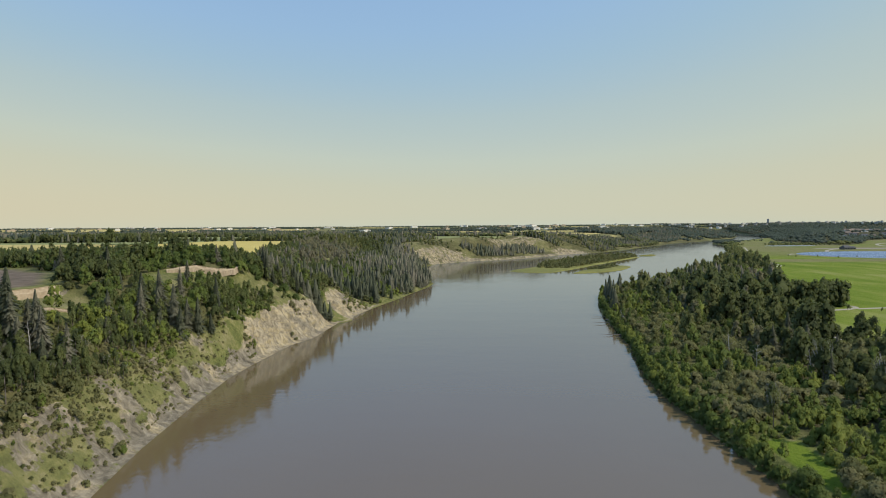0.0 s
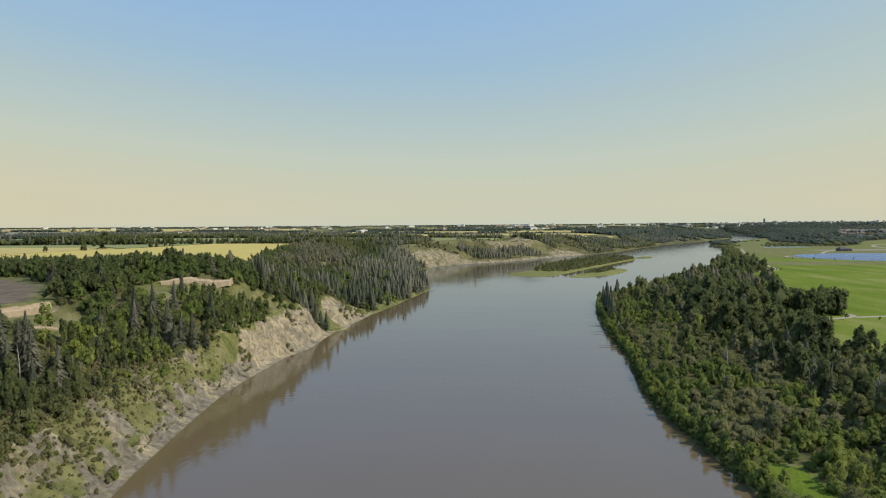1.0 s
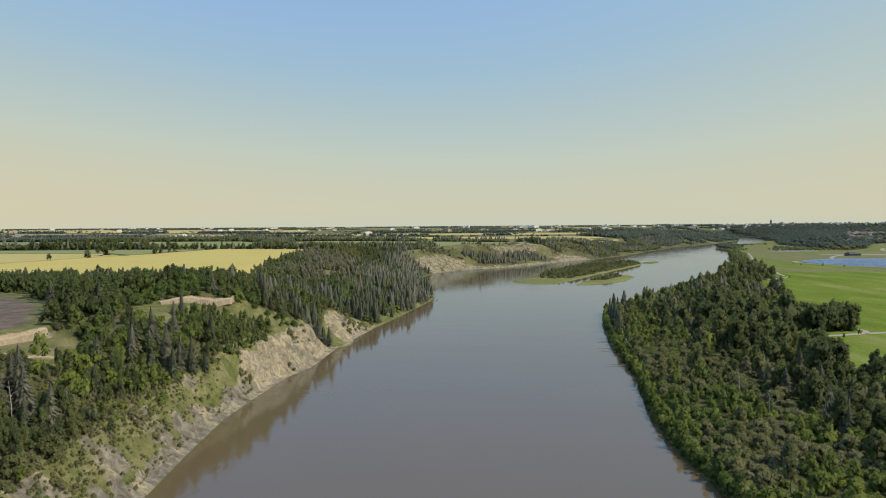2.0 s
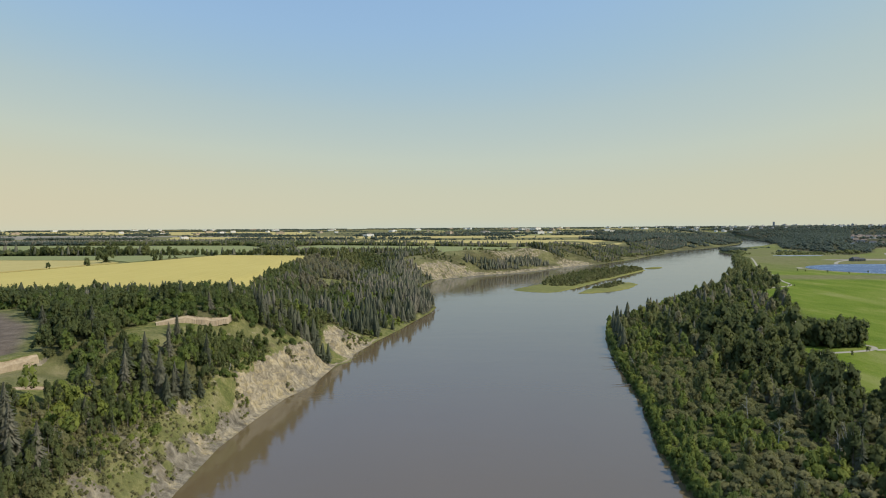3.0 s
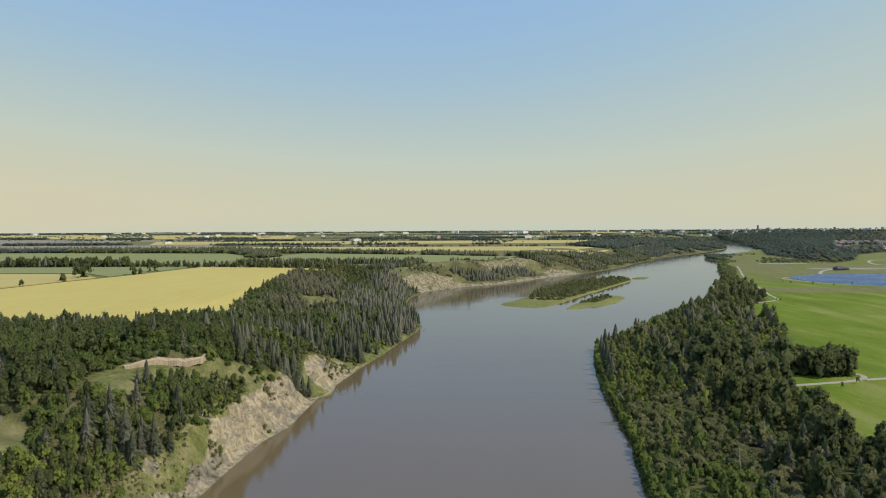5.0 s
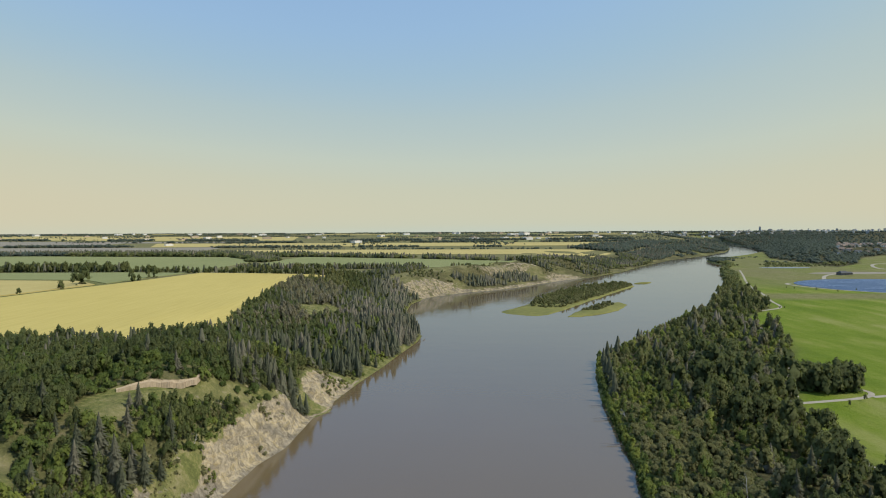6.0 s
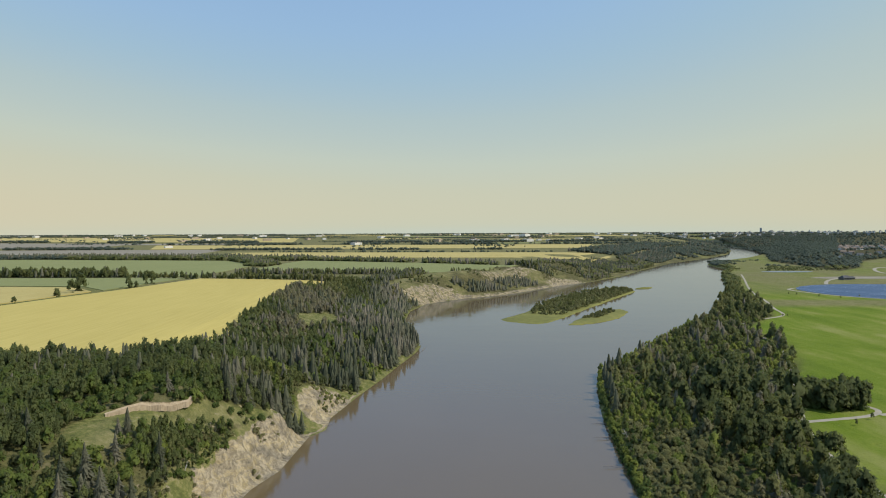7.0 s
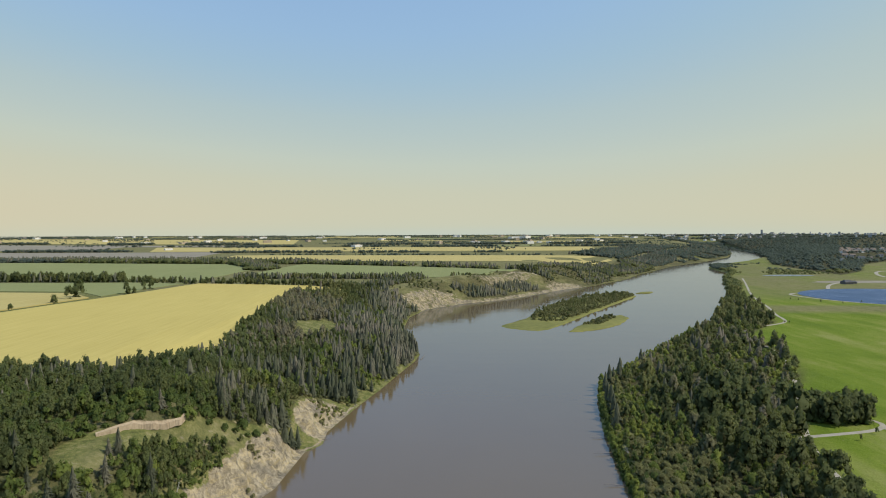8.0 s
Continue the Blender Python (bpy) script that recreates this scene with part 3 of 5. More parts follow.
g = np.random.default_rng(52)
for y in (2420, 2960, 3240, 3620, 3900, 4200, 4450):
    x = -0.55 * y
    while x < 0.28 * y:
        w = g.uniform(260, 760)
        if g.uniform() < 0.6 and not (2700 < y + 100 and y < 3500 and x < -600):
            kind = int(g.integers(0, 4))
            sheet("field_far", [(x, y + g.uniform(-25, 25)), (x + w, y + g.uniform(-25, 25)), (x + w * 0.97, y + g.uniform(110, 190)), (x - 20, y + g.uniform(110, 190))], (PALE, FALLOW, GREEN, PALE)[kind], 0.6,
                  ("straw-coloured field far off", "grey fallow field far off", "green crop field far off", "pale yellow field far off")[kind], "field", 0.8, 150)
        x += w + g.uniform(40, 500)


# ---- plants: one mesh of each habit, then copies ----
OCT_V = np.array([(1, 0, 0), (-1, 0, 0), (0, 1, 0), (0, -1, 0), (0, 0, 1), (0, 0, -1)], float)
OCT_F = np.array([(0, 2, 4), (2, 1, 4), (1, 3, 4), (3, 0, 4), (2, 0, 5), (1, 2, 5), (3, 1, 5), (0, 3, 5)])


def unit(v):
    return v / np.maximum(np.linalg.norm(v, axis=1, keepdims=True), 1e-6)


def leafy(height, width, lobes, leaves, size, seed, low=0.15, core=0.8, upright=1.5, fat=1.0):
    """A crown of upright boughs: each a dense heart inside a loose shell of leaf sprays; it stands on z = 0."""
    g = np.random.default_rng(seed)
    vs, fs, nv, at = [], [], [], 0
    middle = np.array([0, 0, height * (low + (1 - low) * 0.42)])
    for k in range(lobes):
        f = (k + 0.3) / lobes
        ang = k * 2.399 + g.uniform(-0.5, 0.5)
        rad = width * 0.36 * f ** 0.5 * g.uniform(0.8, 1.2)
        a = width * fat * g.uniform(0.15, 0.25) * (8 / lobes) ** 0.4
        top = height * (1 - 0.46 * f ** 1.4) * g.uniform(0.86, 1.06)
        half = min(a * upright * g.uniform(0.8, 1.3), 0.52 * (top - low * height))
        c = np.array([math.cos(ang) * rad, math.sin(ang) * rad, top - half])
        girth = np.array([a, a, half])
        away = (c - middle) / np.array([width, width, height * (1 - low)]) * 1.5
        turn = np.array(Euler((0, 0, g.uniform(0, 6))).to_matrix())
        v = (OCT_V @ turn.T) * g.uniform(0.75, 1.15, (6, 1))
        vs.append(v * girth * core + c)
        nv.append(unit(v * 0.32 + away + np.array([0, 0, 0.55])))
        fs.append(OCT_F + at)
        at += 6
        d = unit(g.normal(0, 1, (leaves, 3)) + np.array([0, 0, 0.25]))
        p = c + d * girth * g.uniform(0.86, 1.07, (leaves, 1))
        face = unit(d + g.normal(0, 0.2, d.shape))
        up = np.array([0, 0, 0.8]) + g.normal(0, 0.34, d.shape)
        up = unit(up - face * (up * face).sum(1, keepdims=True) * 0.9)
        side = unit(np.cross(up, face))
        s = size * g.uniform(0.55, 1.35, (leaves, 1))
        vs.append(np.stack([p - side * s * 0.34 - up * s * 0.4, p + side * s * 0.34 - up * s * 0.4, p + up * s * 0.6 + side * s * g.uniform(-0.3, 0.3, (leaves, 1))], 1).reshape(-1, 3))
        n = unit(d * 0.32 + away + np.array([0, 0, 0.55]) + g.normal(0, 0.10, d.shape))
        nv.append(np.repeat(n, 3, 0))
        fs.append(np.arange(leaves * 3).reshape(leaves, 3) + at)
        at += leaves * 3
    return np.vstack(vs), np.vstack(fs), np.vstack(nv)


def twig_mesh(height, width, count, seed):
    """Bare bleached twigs that stand out of the top of a thinning crown."""
    g = np.random.default_rng(seed)
    pts, faces = [], []
    for k in range(count):
        ang, rad = g.uniform(0, 6.28), width * 0.4 * g.uniform(0.1, 1) ** 0.5
        x, y, z = math.cos(ang) * rad, math.sin(ang) * rad, height * g.uniform(0.62, 0.86)
        ln, tilt = height * g.uniform(0.12, 0.2), g.uniform(0.1, 0.6)
        tip = (x + math.cos(ang) * ln * tilt, y + math.sin(ang) * ln * tilt, min(z + ln, height * 1.04))
        b, w = len(pts), 0.05
        pts += [(x + w, y, z), (x - w * 0.5, y + w * 0.87, z), (x - w * 0.5, y - w * 0.87, z), tip]
        faces += [(b, b + 1, b + 3), (b + 1, b + 2, b + 3), (b + 2, b, b + 3)]
    me = bpy.data.meshes.new("twigs")
    me.from_pydata(pts, [], faces)
    me.materials.append(PALEBARK)
    return me


def spruce(height, width, tiers, boughs, seed, bare=0.06, skirts=7, points=9):
    """Ragged skirts of needles round the trunk, with drooping boughs standing out of them."""
    g = np.random.default_rng(seed)
    pts, faces = [], []
    for k in range(skirts):
        f0, f1 = k / skirts, min(1.0, (k + 1.9) / skirts)
        z0, z1 = height * (bare + (1 - bare) * f0), height * (bare + (1 - bare) * f1)
        r0 = width * 0.5 * ((1 - f0) ** 0.9 * (0.46 if boughs > 12 else 0.62) + 0.03)
        r1 = 0.30 * r0 if f1 < 1 else 0.01
        base, n = len(pts), points * 2
        for j in range(n):
            a = 2 * math.pi * j / n + g.uniform(-0.12, 0.12)
            out = j % 2 == 0
            r = r0 * (g.uniform(0.8, 1.45) if out else g.uniform(0.5, 0.75))
            pts.append((math.cos(a) * r, math.sin(a) * r, z0 + (g.uniform(-0.1, 0.05) if out else 0.28) * (z1 - z0)))
        for j in range(n):
            a = 2 * math.pi * j / n
            pts.append((math.cos(a) * r1, math.sin(a) * r1, z1))
        for j in range(n):
            q = (j + 1) % n
            faces += [(base + j, base + q, base + n + q), (base + j, base + n + q, base + n + j)] if f1 < 1 else [(base + j, base + q, base + n)]
    lop = g.uniform(0, 6.28)
    for k in range(tiers):
        f = k / max(1, tiers - 1)
        full = g.uniform(0.72, 1.2)
        z = height * (bare + (0.97 - bare) * f ** 0.92)
        reach = width * 0.5 * ((1 - f) ** 0.85 * 0.92 + 0.05)
        for j in range(boughs if f < 0.75 else max(3, boughs - 3)):
            ang = 2 * math.pi * (j + 0.5 * (k % 2)) / boughs + g.uniform(-0.25, 0.25)
            r = reach * full * g.uniform(0.5, 1.4) * (1 + 0.18 * math.cos(ang - lop))
            w = (0.20 + 0.16 * r) * g.uniform(0.7, 1.2) * (1.2 if boughs < 6 else 0.75 if boughs < 12 else 0.5)
            drop = r * g.uniform(0.25, 0.5)
            ca, sa = math.cos(ang), math.sin(ang)
            lift = g.uniform(-0.6, 0.6) * height / max(1, tiers)
            base = len(pts)
            for rr, side, dz in ((0.15, 0, 0.12 * r), (0.6, -w, -0.45 * drop - 0.1), (0.6, w, -0.45 * drop - 0.1), (1.0, 0, -drop)):
                pts.append((ca * r * rr - sa * side, sa * r * rr + ca * side, z + dz + lift + g.normal(0, 0.03)))
            faces += [(base, base + 1, base + 3), (base, base + 3, base + 2)]
    pts = np.array(pts)
    out = unit(pts * np.array([1, 1, 0]) + g.normal(0, 0.12, pts.shape))
    return pts, np.array(faces), unit(out + np.array([0, 0, 0.55]))


def trunk_mesh(height, radius, limbs, seed, name="trunk", mat=BARK, reach=0.28, bole=True):
    """A tapered, slightly crooked trunk with limbs."""
    g = np.random.default_rng(seed)
    pts, faces = [], []

    def tube(path, radii, sides=6):
        base = len(pts)
        for p, r in zip(path, radii):
            for s in range(sides):
                a = 2 * math.pi * s / sides
                pts.append((p[0] + r * math.cos(a), p[1] + r * math.sin(a), p[2]))
        for i in range(len(path) - 1):
            for s in range(sides):
                t = (s + 1) % sides
                faces.append((base + i * sides + s, base + i * sides + t, base + (i + 1) * sides + t, base + (i + 1) * sides + s))

    hs = np.linspace(-0.4, height, 6)
    bend = g.normal(0, 0.012 * height, (6, 2)).cumsum(0) * 0.4
    if bole:
        tube([(bx, by, h) for (bx, by), h in zip(bend, hs)], [radius * (1 - 0.85 * i / 5) for i in range(6)])
    for k in range(limbs):
        f = 0.3 + 0.6 * (k + g.uniform(0, 1)) / limbs
        a, ln = k * 2.4 + g.uniform(-0.4, 0.4), height * reach * (1.15 - f) * g.uniform(0.8, 1.4)
        x0, y0 = np.interp(f * height, hs, bend[:, 0]), np.interp(f * height, hs, bend[:, 1])
        p0, p1 = (x0, y0, f * height), (x0 + math.cos(a) * ln, y0 + math.sin(a) * ln, f * height + ln * 0.7)
        pm = tuple((u + v) / 2 + (0.1 * ln if i == 2 else 0) for i, (u, v) in enumerate(zip(p0, p1)))
        tube([p0, pm, p1], [radius * 0.45 * (1 - f * 0.6), radius * 0.28 * (1 - f * 0.6), radius * 0.08], 4)
    me = bpy.data.meshes.new(name)
    me.from_pydata(pts, [], faces)
    me.materials.append(mat)
    return me


def plant(name, label, category, group, crown, trunk, twigs=None, limbs=None):
    """One tree as a thing with its parts; the limbs belong to the trunk."""
    root = tagged(new(name), label, category, group)
    for key, me in (("trunk", trunk), ("crown", crown), ("twigs", twigs)):
        if me is not None:
            ob = new(key, me)
            ob.parent = root
            if key == "trunk" and limbs is not None:
                new("limbs", limbs).parent = ob
    return root


SPRUCE_SHAPES = [spruce(h, w * 1.15, t + 12, 15, 300 + i, b) for i, (h, w, t, b) in enumerate(((12, 4.4, 22, .05), (13, 5.0, 23, .08), (10, 4.2, 19, .04), (14, 4.6, 24, .10), (8.5, 4.0, 16, .04)))]
SPRUCE_MID = [spruce(h, w * 1.6, t, 9, 310 + i, .05, 4, 5) for i, (h, w, t) in enumerate(((12, 4.4, 12), (13, 4.8, 12), (10, 4.2, 10), (14, 4.6, 13)))]
SPRUCE_FAR = [spruce(h, w, 3, 5, 320 + i, .03, 2, 4) for i, (h, w) in enumerate(((11, 6.8), (12, 7.0), (9, 6.2)))]
TALL = ((12, 6.2, 18, .12), (14, 6.6, 21, .14), (10, 5.8, 16, .10), (9, 4.2, 13, .10), (13, 5.0, 18, .15), (8, 5.2, 14, .06))
POPLAR_SHAPES = [leafy(h, w, c, 74, 0.58, 400 + i, lo, 0.86, 1.5, 1.12) for i, (h, w, c, lo) in enumerate(TALL)]
POPLAR_MID = [leafy(h, w, c, 24, 0.86, 410 + i, lo, 0.88, 1.5, 1.12) for i, (h, w, c, lo) in enumerate(TALL)]
POPLAR_FAR = [leafy(h, w, int(c * 0.5), 10, 1.5, 420 + i, lo * 0.4, 0.9, 1.5, 1.35) for i, (h, w, c, lo) in enumerate(TALL)]
SLIM = ((10, 3.0, 7, .10), (11, 3.4, 8, .14), (9, 2.6, 6, .08), (10, 3.6, 8, .10))
ASPEN_SHAPES = [leafy(h, w, c, 84, 0.50, 430 + i, lo, 0.86, 2.0) for i, (h, w, c, lo) in enumerate(SLIM)]
ASPEN_MID = [leafy(h, w, c, 24, 0.78, 434 + i, lo, 0.88, 2.0) for i, (h, w, c, lo) in enumerate(SLIM)]
ASPEN_FAR = [leafy(h, w * 1.1, int(c * 0.7), 8, 1.3, 438 + i, lo, 0.9, 2.0) for i, (h, w, c, lo) in enumerate(SLIM)]
LOW = ((3.2, 4.2, 13), (2.4, 3.6, 11), (4.2, 4.4, 14), (1.6, 2.8, 9))
SAPLINGS = LOW + ((5.6, 2.5, 6), (4.6, 2.1, 5), (6.2, 3.0, 7))
BUSH_SHAPES, GREEN_SHAPES = ([leafy(h, w, c, 60, 0.36, 440 + i, 0.02, 0.86, up) for i, (h, w, c) in enumerate(kind)] for kind, up in ((LOW, 1.0), (SAPLINGS, 1.5)))
BUSH_MID, GREEN_MID = ([leafy(h, w, c, 18, 0.56, 450 + i, 0.02, 0.88, up) for i, (h, w, c) in enumerate(kind)] for kind, up in ((LOW, 1.0), (SAPLINGS, 1.5)))
BUSH_FAR, GREEN_FAR = ([leafy(h, w, int(c * 0.6), 9, 1.0, 460 + i, 0.02, 0.9, up) for i, (h, w, c) in enumerate(kind)] for kind, up in ((LOW, 1.0), (SAPLINGS, 1.5)))
SPECK = [leafy(h, w, c, 4, 2.6, 480 + i, 0.02, 1.0, 0.8) for i, (h, w, c) in enumerate(((8, 13, 4), (7, 11, 3), (9, 14, 4)))]


def mass(name, shapes, spots, mat, label, category):
    """Many plants of one habit as one object: spots are rows of x, y, z, scale, turn, tint."""
    if not len(spots):
        return None
    spots = np.asarray(spots, float)
    pick = (hash2(np.floor(spots[:, 0] * 10), np.floor(spots[:, 1] * 10), 3) * len(shapes)).astype(int).clip(0, len(shapes) - 1)
    vs, fs, ts, ns, base = [], [], [], [], 0
    for k, (v, f, out) in enumerate(shapes):
        rows = spots[pick == k]
        if not len(rows):
            continue
        c, s = np.cos(rows[:, 4]), np.sin(rows[:, 4])
        sc = rows[:, 3][:, None]
        x = (v[None, :, 0] * c[:, None] - v[None, :, 1] * s[:, None]) * sc + rows[:, 0][:, None]
        y = (v[None, :, 0] * s[:, None] + v[None, :, 1] * c[:, None]) * sc + rows[:, 1][:, None]
        z = v[None, :, 2] * sc + rows[:, 2][:, None]
        n, m = x.shape
        vs.append(np.stack([x, y, z], -1).reshape(-1, 3))
        fs.append((f[None] + (np.arange(n) * m)[:, None, None] + base).reshape(-1, f.shape[1]))
        ts.append(np.repeat(rows[:, 5], m))
        ox = out[None, :, 0] * c[:, None] - out[None, :, 1] * s[:, None]
        oy = out[None, :, 0] * s[:, None] + out[None, :, 1] * c[:, None]
        ns.append(np.stack([ox, oy, np.broadcast_to(out[None, :, 2], ox.shape)], -1).reshape(-1, 3))
        base += n * m
    me = array_mesh(name, np.vstack(vs), np.vstack(fs), mat, [("tint", np.concatenate(ts)), ("custom_normal", np.vstack(ns))], True)
    return tagged(new(name, me), label, category, kind="stuff")


def scatter(x0, x1, y0, y1, step, seed):
    """Uneven points about that far apart over a rectangle."""
    g = np.random.default_rng(seed)
    xs, ys = np.meshgrid(np.arange(x0, x1, step), np.arange(y0, y1, step))
    x = xs.ravel() + g.uniform(-0.5, 0.5, xs.size) * step * 1.15
    y = ys.ravel() + g.uniform(-0.5, 0.5, xs.size) * step * 1.15
    return x, y, g


KINDS = {"spruce": [], "poplar": [], "aspen": [], "willow": [], "lush": []}      # near plants, as rows
FAR = {"spruce": [], "poplar": [], "aspen": [], "willow": [], "lush": [], "speck": []}


def put(store, kind, x, y, scale, g, keep, tint=(0.0, 1.0)):
    """Adds rows for the plants that are kept."""
    k = np.flatnonzero(keep)
    if not len(k):
        return
    z = ground(x[k], y[k]) - 0.12
    hue = np.clip(0.72 * (0.5 + 2.4 * (fbm(x[k], y[k], 24, 71) - 0.5)) + 0.40 * g.uniform(0, 1, len(k)) - 0.06, 0, 1) * (tint[1] - tint[0]) + tint[0]
    sc = scale[k] if isinstance(scale, np.ndarray) else np.full(len(k), scale)
    store[kind].append(np.stack([x[k], y[k], z, sc * g.uniform(0.76, 1.24, len(k)), g.uniform(0, 6.28, len(k)), hue], 1))


def some(store, kind, spots, seed, tint=(0.0, 1.0)):
    """Single plants at set places: x, y, scale."""
    x, y, sc = (np.array(v, float) for v in zip(*spots))
    put(store, kind, x, y, sc, np.random.default_rng(seed), x == x, tint)


def left_woods():
    for step, seed, y0, y1 in ((2.8, 1, 60, 345), (3.2, 2, 345, 720)):
        x, y, g = scatter(-460, 0, y0, y1, step, seed)
        inland = left_x(y) - x
        u, u2 = g.uniform(0, 1, x.size), g.uniform(0, 1, x.size)
        north = smooth(325, 350, y)
        edge = np.where(y > 335, 1.6, np.where(y > 284, 15, np.where(y > 272, 13, np.where(y < 174, 9 + 3 * smooth(140, 118, y), 12))))
        keep = (inland > edge) & (inland < 420) & ~inside(x, y, CANOLA_LINE) & ~clearing(x, y)
        keep &= ~((x < -150) & (y > 296)) & (bare_cliff(inland, y) < 0.3)
        mix_n = fbm(x, y, 24, 51)
        rim = (y > 205) & (y < 250) & (scarp_side(x, y) > 0.8) & (scarp_side(x, y) < 13)
        row = smooth(243, 252, y) * (1 - smooth(284, 292, y)) * (inland < 30)
        p = 0.16 + 1.5 * (mix_n - 0.52) + 0.42 * north * smooth(130, 90, inland) + 0.65 * row
        p = np.clip(np.where(rim, 0.0, p + 0.22 * north * smooth(110, 60, inland)), 0.03, 0.92)
        p = np.where((y > 178) & (y < 243) & (inland < 48), 0.04, p)
        p = np.where((fbm(x, y, 34, 57) > 0.64) & (row < 0.3), p * 0.2, p)
        belt = smooth(48, 62, inland)
        p = p * (1 - 0.15 * belt * (1 - north))
        conifer = keep & (u < p * 0.8)
        tall = keep & ~conifer & ~rim & (u2 < 0.08 + 0.62 * belt + 0.14 * north)
        low = keep & ~conifer & ~tall
        put(KINDS, "spruce", x, y, (0.42 + 0.36 * fbm(x, y, 30, 52) + 0.34 * g.uniform(0, 1, x.size)) * (1 - 0.22 * belt), g, conifer)
        tone = g.uniform(0, 1, x.size)
        slim = tall & (tone < 0.78) & (y < 420)
        put(KINDS, "aspen", x, y, np.where(inland < 45, 0.62, 0.80) + 0.3 * (fbm(x, y, 30, 53) - 0.5), g, slim, (0.0, 0.7))
        grey = tall & ~slim & (y > 370) & (inland > 66) & (fbm(x, y, 45, 58) > 0.46)
        put(KINDS, "poplar", x, y, 0.74, g, grey, (0.86, 1.0))
        put(KINDS, "poplar", x, y, np.where(inland < 45, 0.52, 0.66) + 0.2 * (fbm(x, y, 30, 53) - 0.5), g, tall & ~slim & ~grey, (0.0, 0.5))
        v = g.uniform(0, 1, x.size)
        lush = low & (fbm(x, y, 18, 54) > 0.47)
        size = np.where(rim, 1.0, 0.95 + 0.45 * smooth(12, 30, inland))
        put(KINDS, "lush", x, y, size * 0.9, g, lush & (v < 0.5) & (inland < 48) & ~rim, (0.35, 1.0))
        put(KINDS, "lush", x, y, size, g, lush & (v < 0.84) & ((inland >= 48) | rim), (0.0, 0.5))
        put(KINDS, "willow", x, y, 0.95, g, low & ~lush & (v < 0.46), (0.15, 0.8))
        put(KINDS, "poplar", x, y, 0.36 + 0.16 * smooth(20, 45, inland), g, low & ~lush & (v > 0.56), (0.1, 0.6))
    # young aspens crowd the slope
    x, y, g = scatter(-150, -55, 105, 320, 2.1, 8)
    inland = left_x(y) - x
    crowd = (inland > np.where(y < 174, 14, 15)) & (inland < 62) & ~clearing(x, y) & (bare_cliff(inland, y) < 0.3) & (scarp_side(x, y) * ((y > 205) & (y < 250)) < 0.8) & (fbm(x, y, 16, 59) > 0.40) & ~((y > 118) & (y < 164) & (inland > 31))
    put(KINDS, "aspen", x, y, 0.36 + 0.5 * fbm(x, y, 20, 60) * g.uniform(0.6, 1.2, x.size), g, crowd & (g.uniform(0, 1, x.size) < 0.8), (0.4, 1.0))
    x, y, g = scatter(-100, -65, 196, 244, 1.9, 9)
    inland = left_x(y) - x
    brink = (inland > np.interp(y, (196, 206, 226, 238, 244), (11, 9, 9.5, 14, 17))) & (inland < 24) & ~inside(x, y, TURF) & (scarp_side(x, y) < -6)
    w = g.uniform(0, 1, x.size)
    put(KINDS, "aspen", x, y, 0.40 + 0.18 * g.uniform(0, 1, x.size), g, brink & (w < 0.6), (0.1, 0.8))
    put(KINDS, "lush", x, y, 0.7, g, brink & (w > 0.6), (0.1, 0.7))
    # light green patches of saplings between the conifers
    for cx, cy, r in ((-58, 420, 7), (-76, 288, 8), (-48, 395, 5), (-84, 330, 6), (-66, 356, 5)):
        x, y, g = scatter(cx - r, cx + r, cy - r, cy + r, 2.0, int(-cx + cy))
        put(KINDS, "lush", x, y, 1.0, g, np.hypot(x - cx, y - cy) < r * (0.6 + 0.5 * vnoise(x, y, 5, 93)), (0.5, 1.0))
    # scrub on the clay and along the cliff edge
    x, y, g = scatter(-130, -40, 60, 345, 1.25, 5)
    inland = left_x(y) - x
    patch = fbm(x, y, 8, 61)
    south = 1 - smooth(165, 205, y)
    scrub = (inland > 1.5) & (inland < 30) & (patch > 0.55 - 0.36 * south * smooth(3, 11, inland) + 0.12 * bare_cliff(inland, y)) & ~inside(x, y, TURF)
    v = g.uniform(0, 1, x.size)
    scrub &= (y < 168) | (patch > 0.68)
    size = 0.2 + 0.5 * np.clip(patch - 0.38, 0, 1) + 0.32 * g.uniform(0, 1, x.size) ** 3
    put(KINDS, "willow", x, y, size, g, scrub & (v < 0.7), (0.6, 1.0))
    put(KINDS, "lush", x, y, size * 0.8, g, scrub & (v > 0.75), (0.55, 1.0))
    # low tufts between them
    x, y, g = scatter(-110, -40, 60, 200, 1.1, 55)
    inland = left_x(y) - x
    tuft = (inland > 2) & (inland < 24) & (fbm(x, y, 7, 48) > 0.45) & (g.uniform(0, 1, x.size) < 0.75) & ~inside(x, y, TURF)
    put(KINDS, "willow", x, y, 0.13 + 0.2 * g.uniform(0, 1, x.size) ** 2, g, tuft & (y > 88), (0.65, 1.0))
    # spruces that stand out
    some(KINDS, "spruce", [(-97, 119, 1.12), (-94, 117, 1.05), (-91, 120, 1.15), (-88, 116, 1.0), (-100, 122, 1.1), (-103, 118, 1.1), (-95, 124, 1.0), (-86, 121, 0.9), (-105, 126, 1.15), (-99, 127, 0.95),
                           (-94, 167, 0.95), (-90, 170, 1.0), (-87, 173, 1.05), (-84, 175, 0.9), (-82, 179, 0.85), (-92, 173, 1.0), (-96, 171, 0.9), (-89, 177, 1.1), (-86, 180, 1.0), (-94, 178, 0.9), (-80, 184, 0.8),
                           (-82, 196, 1.15), (-97, 205, 0.62), (-99, 203, 0.55), (-84, 199, 0.7), (-79, 230, 0.2), (-61, 274, 1.05), (-63, 271, 0.95), (-59, 277, 0.8)], 6, (0.0, 0.7))
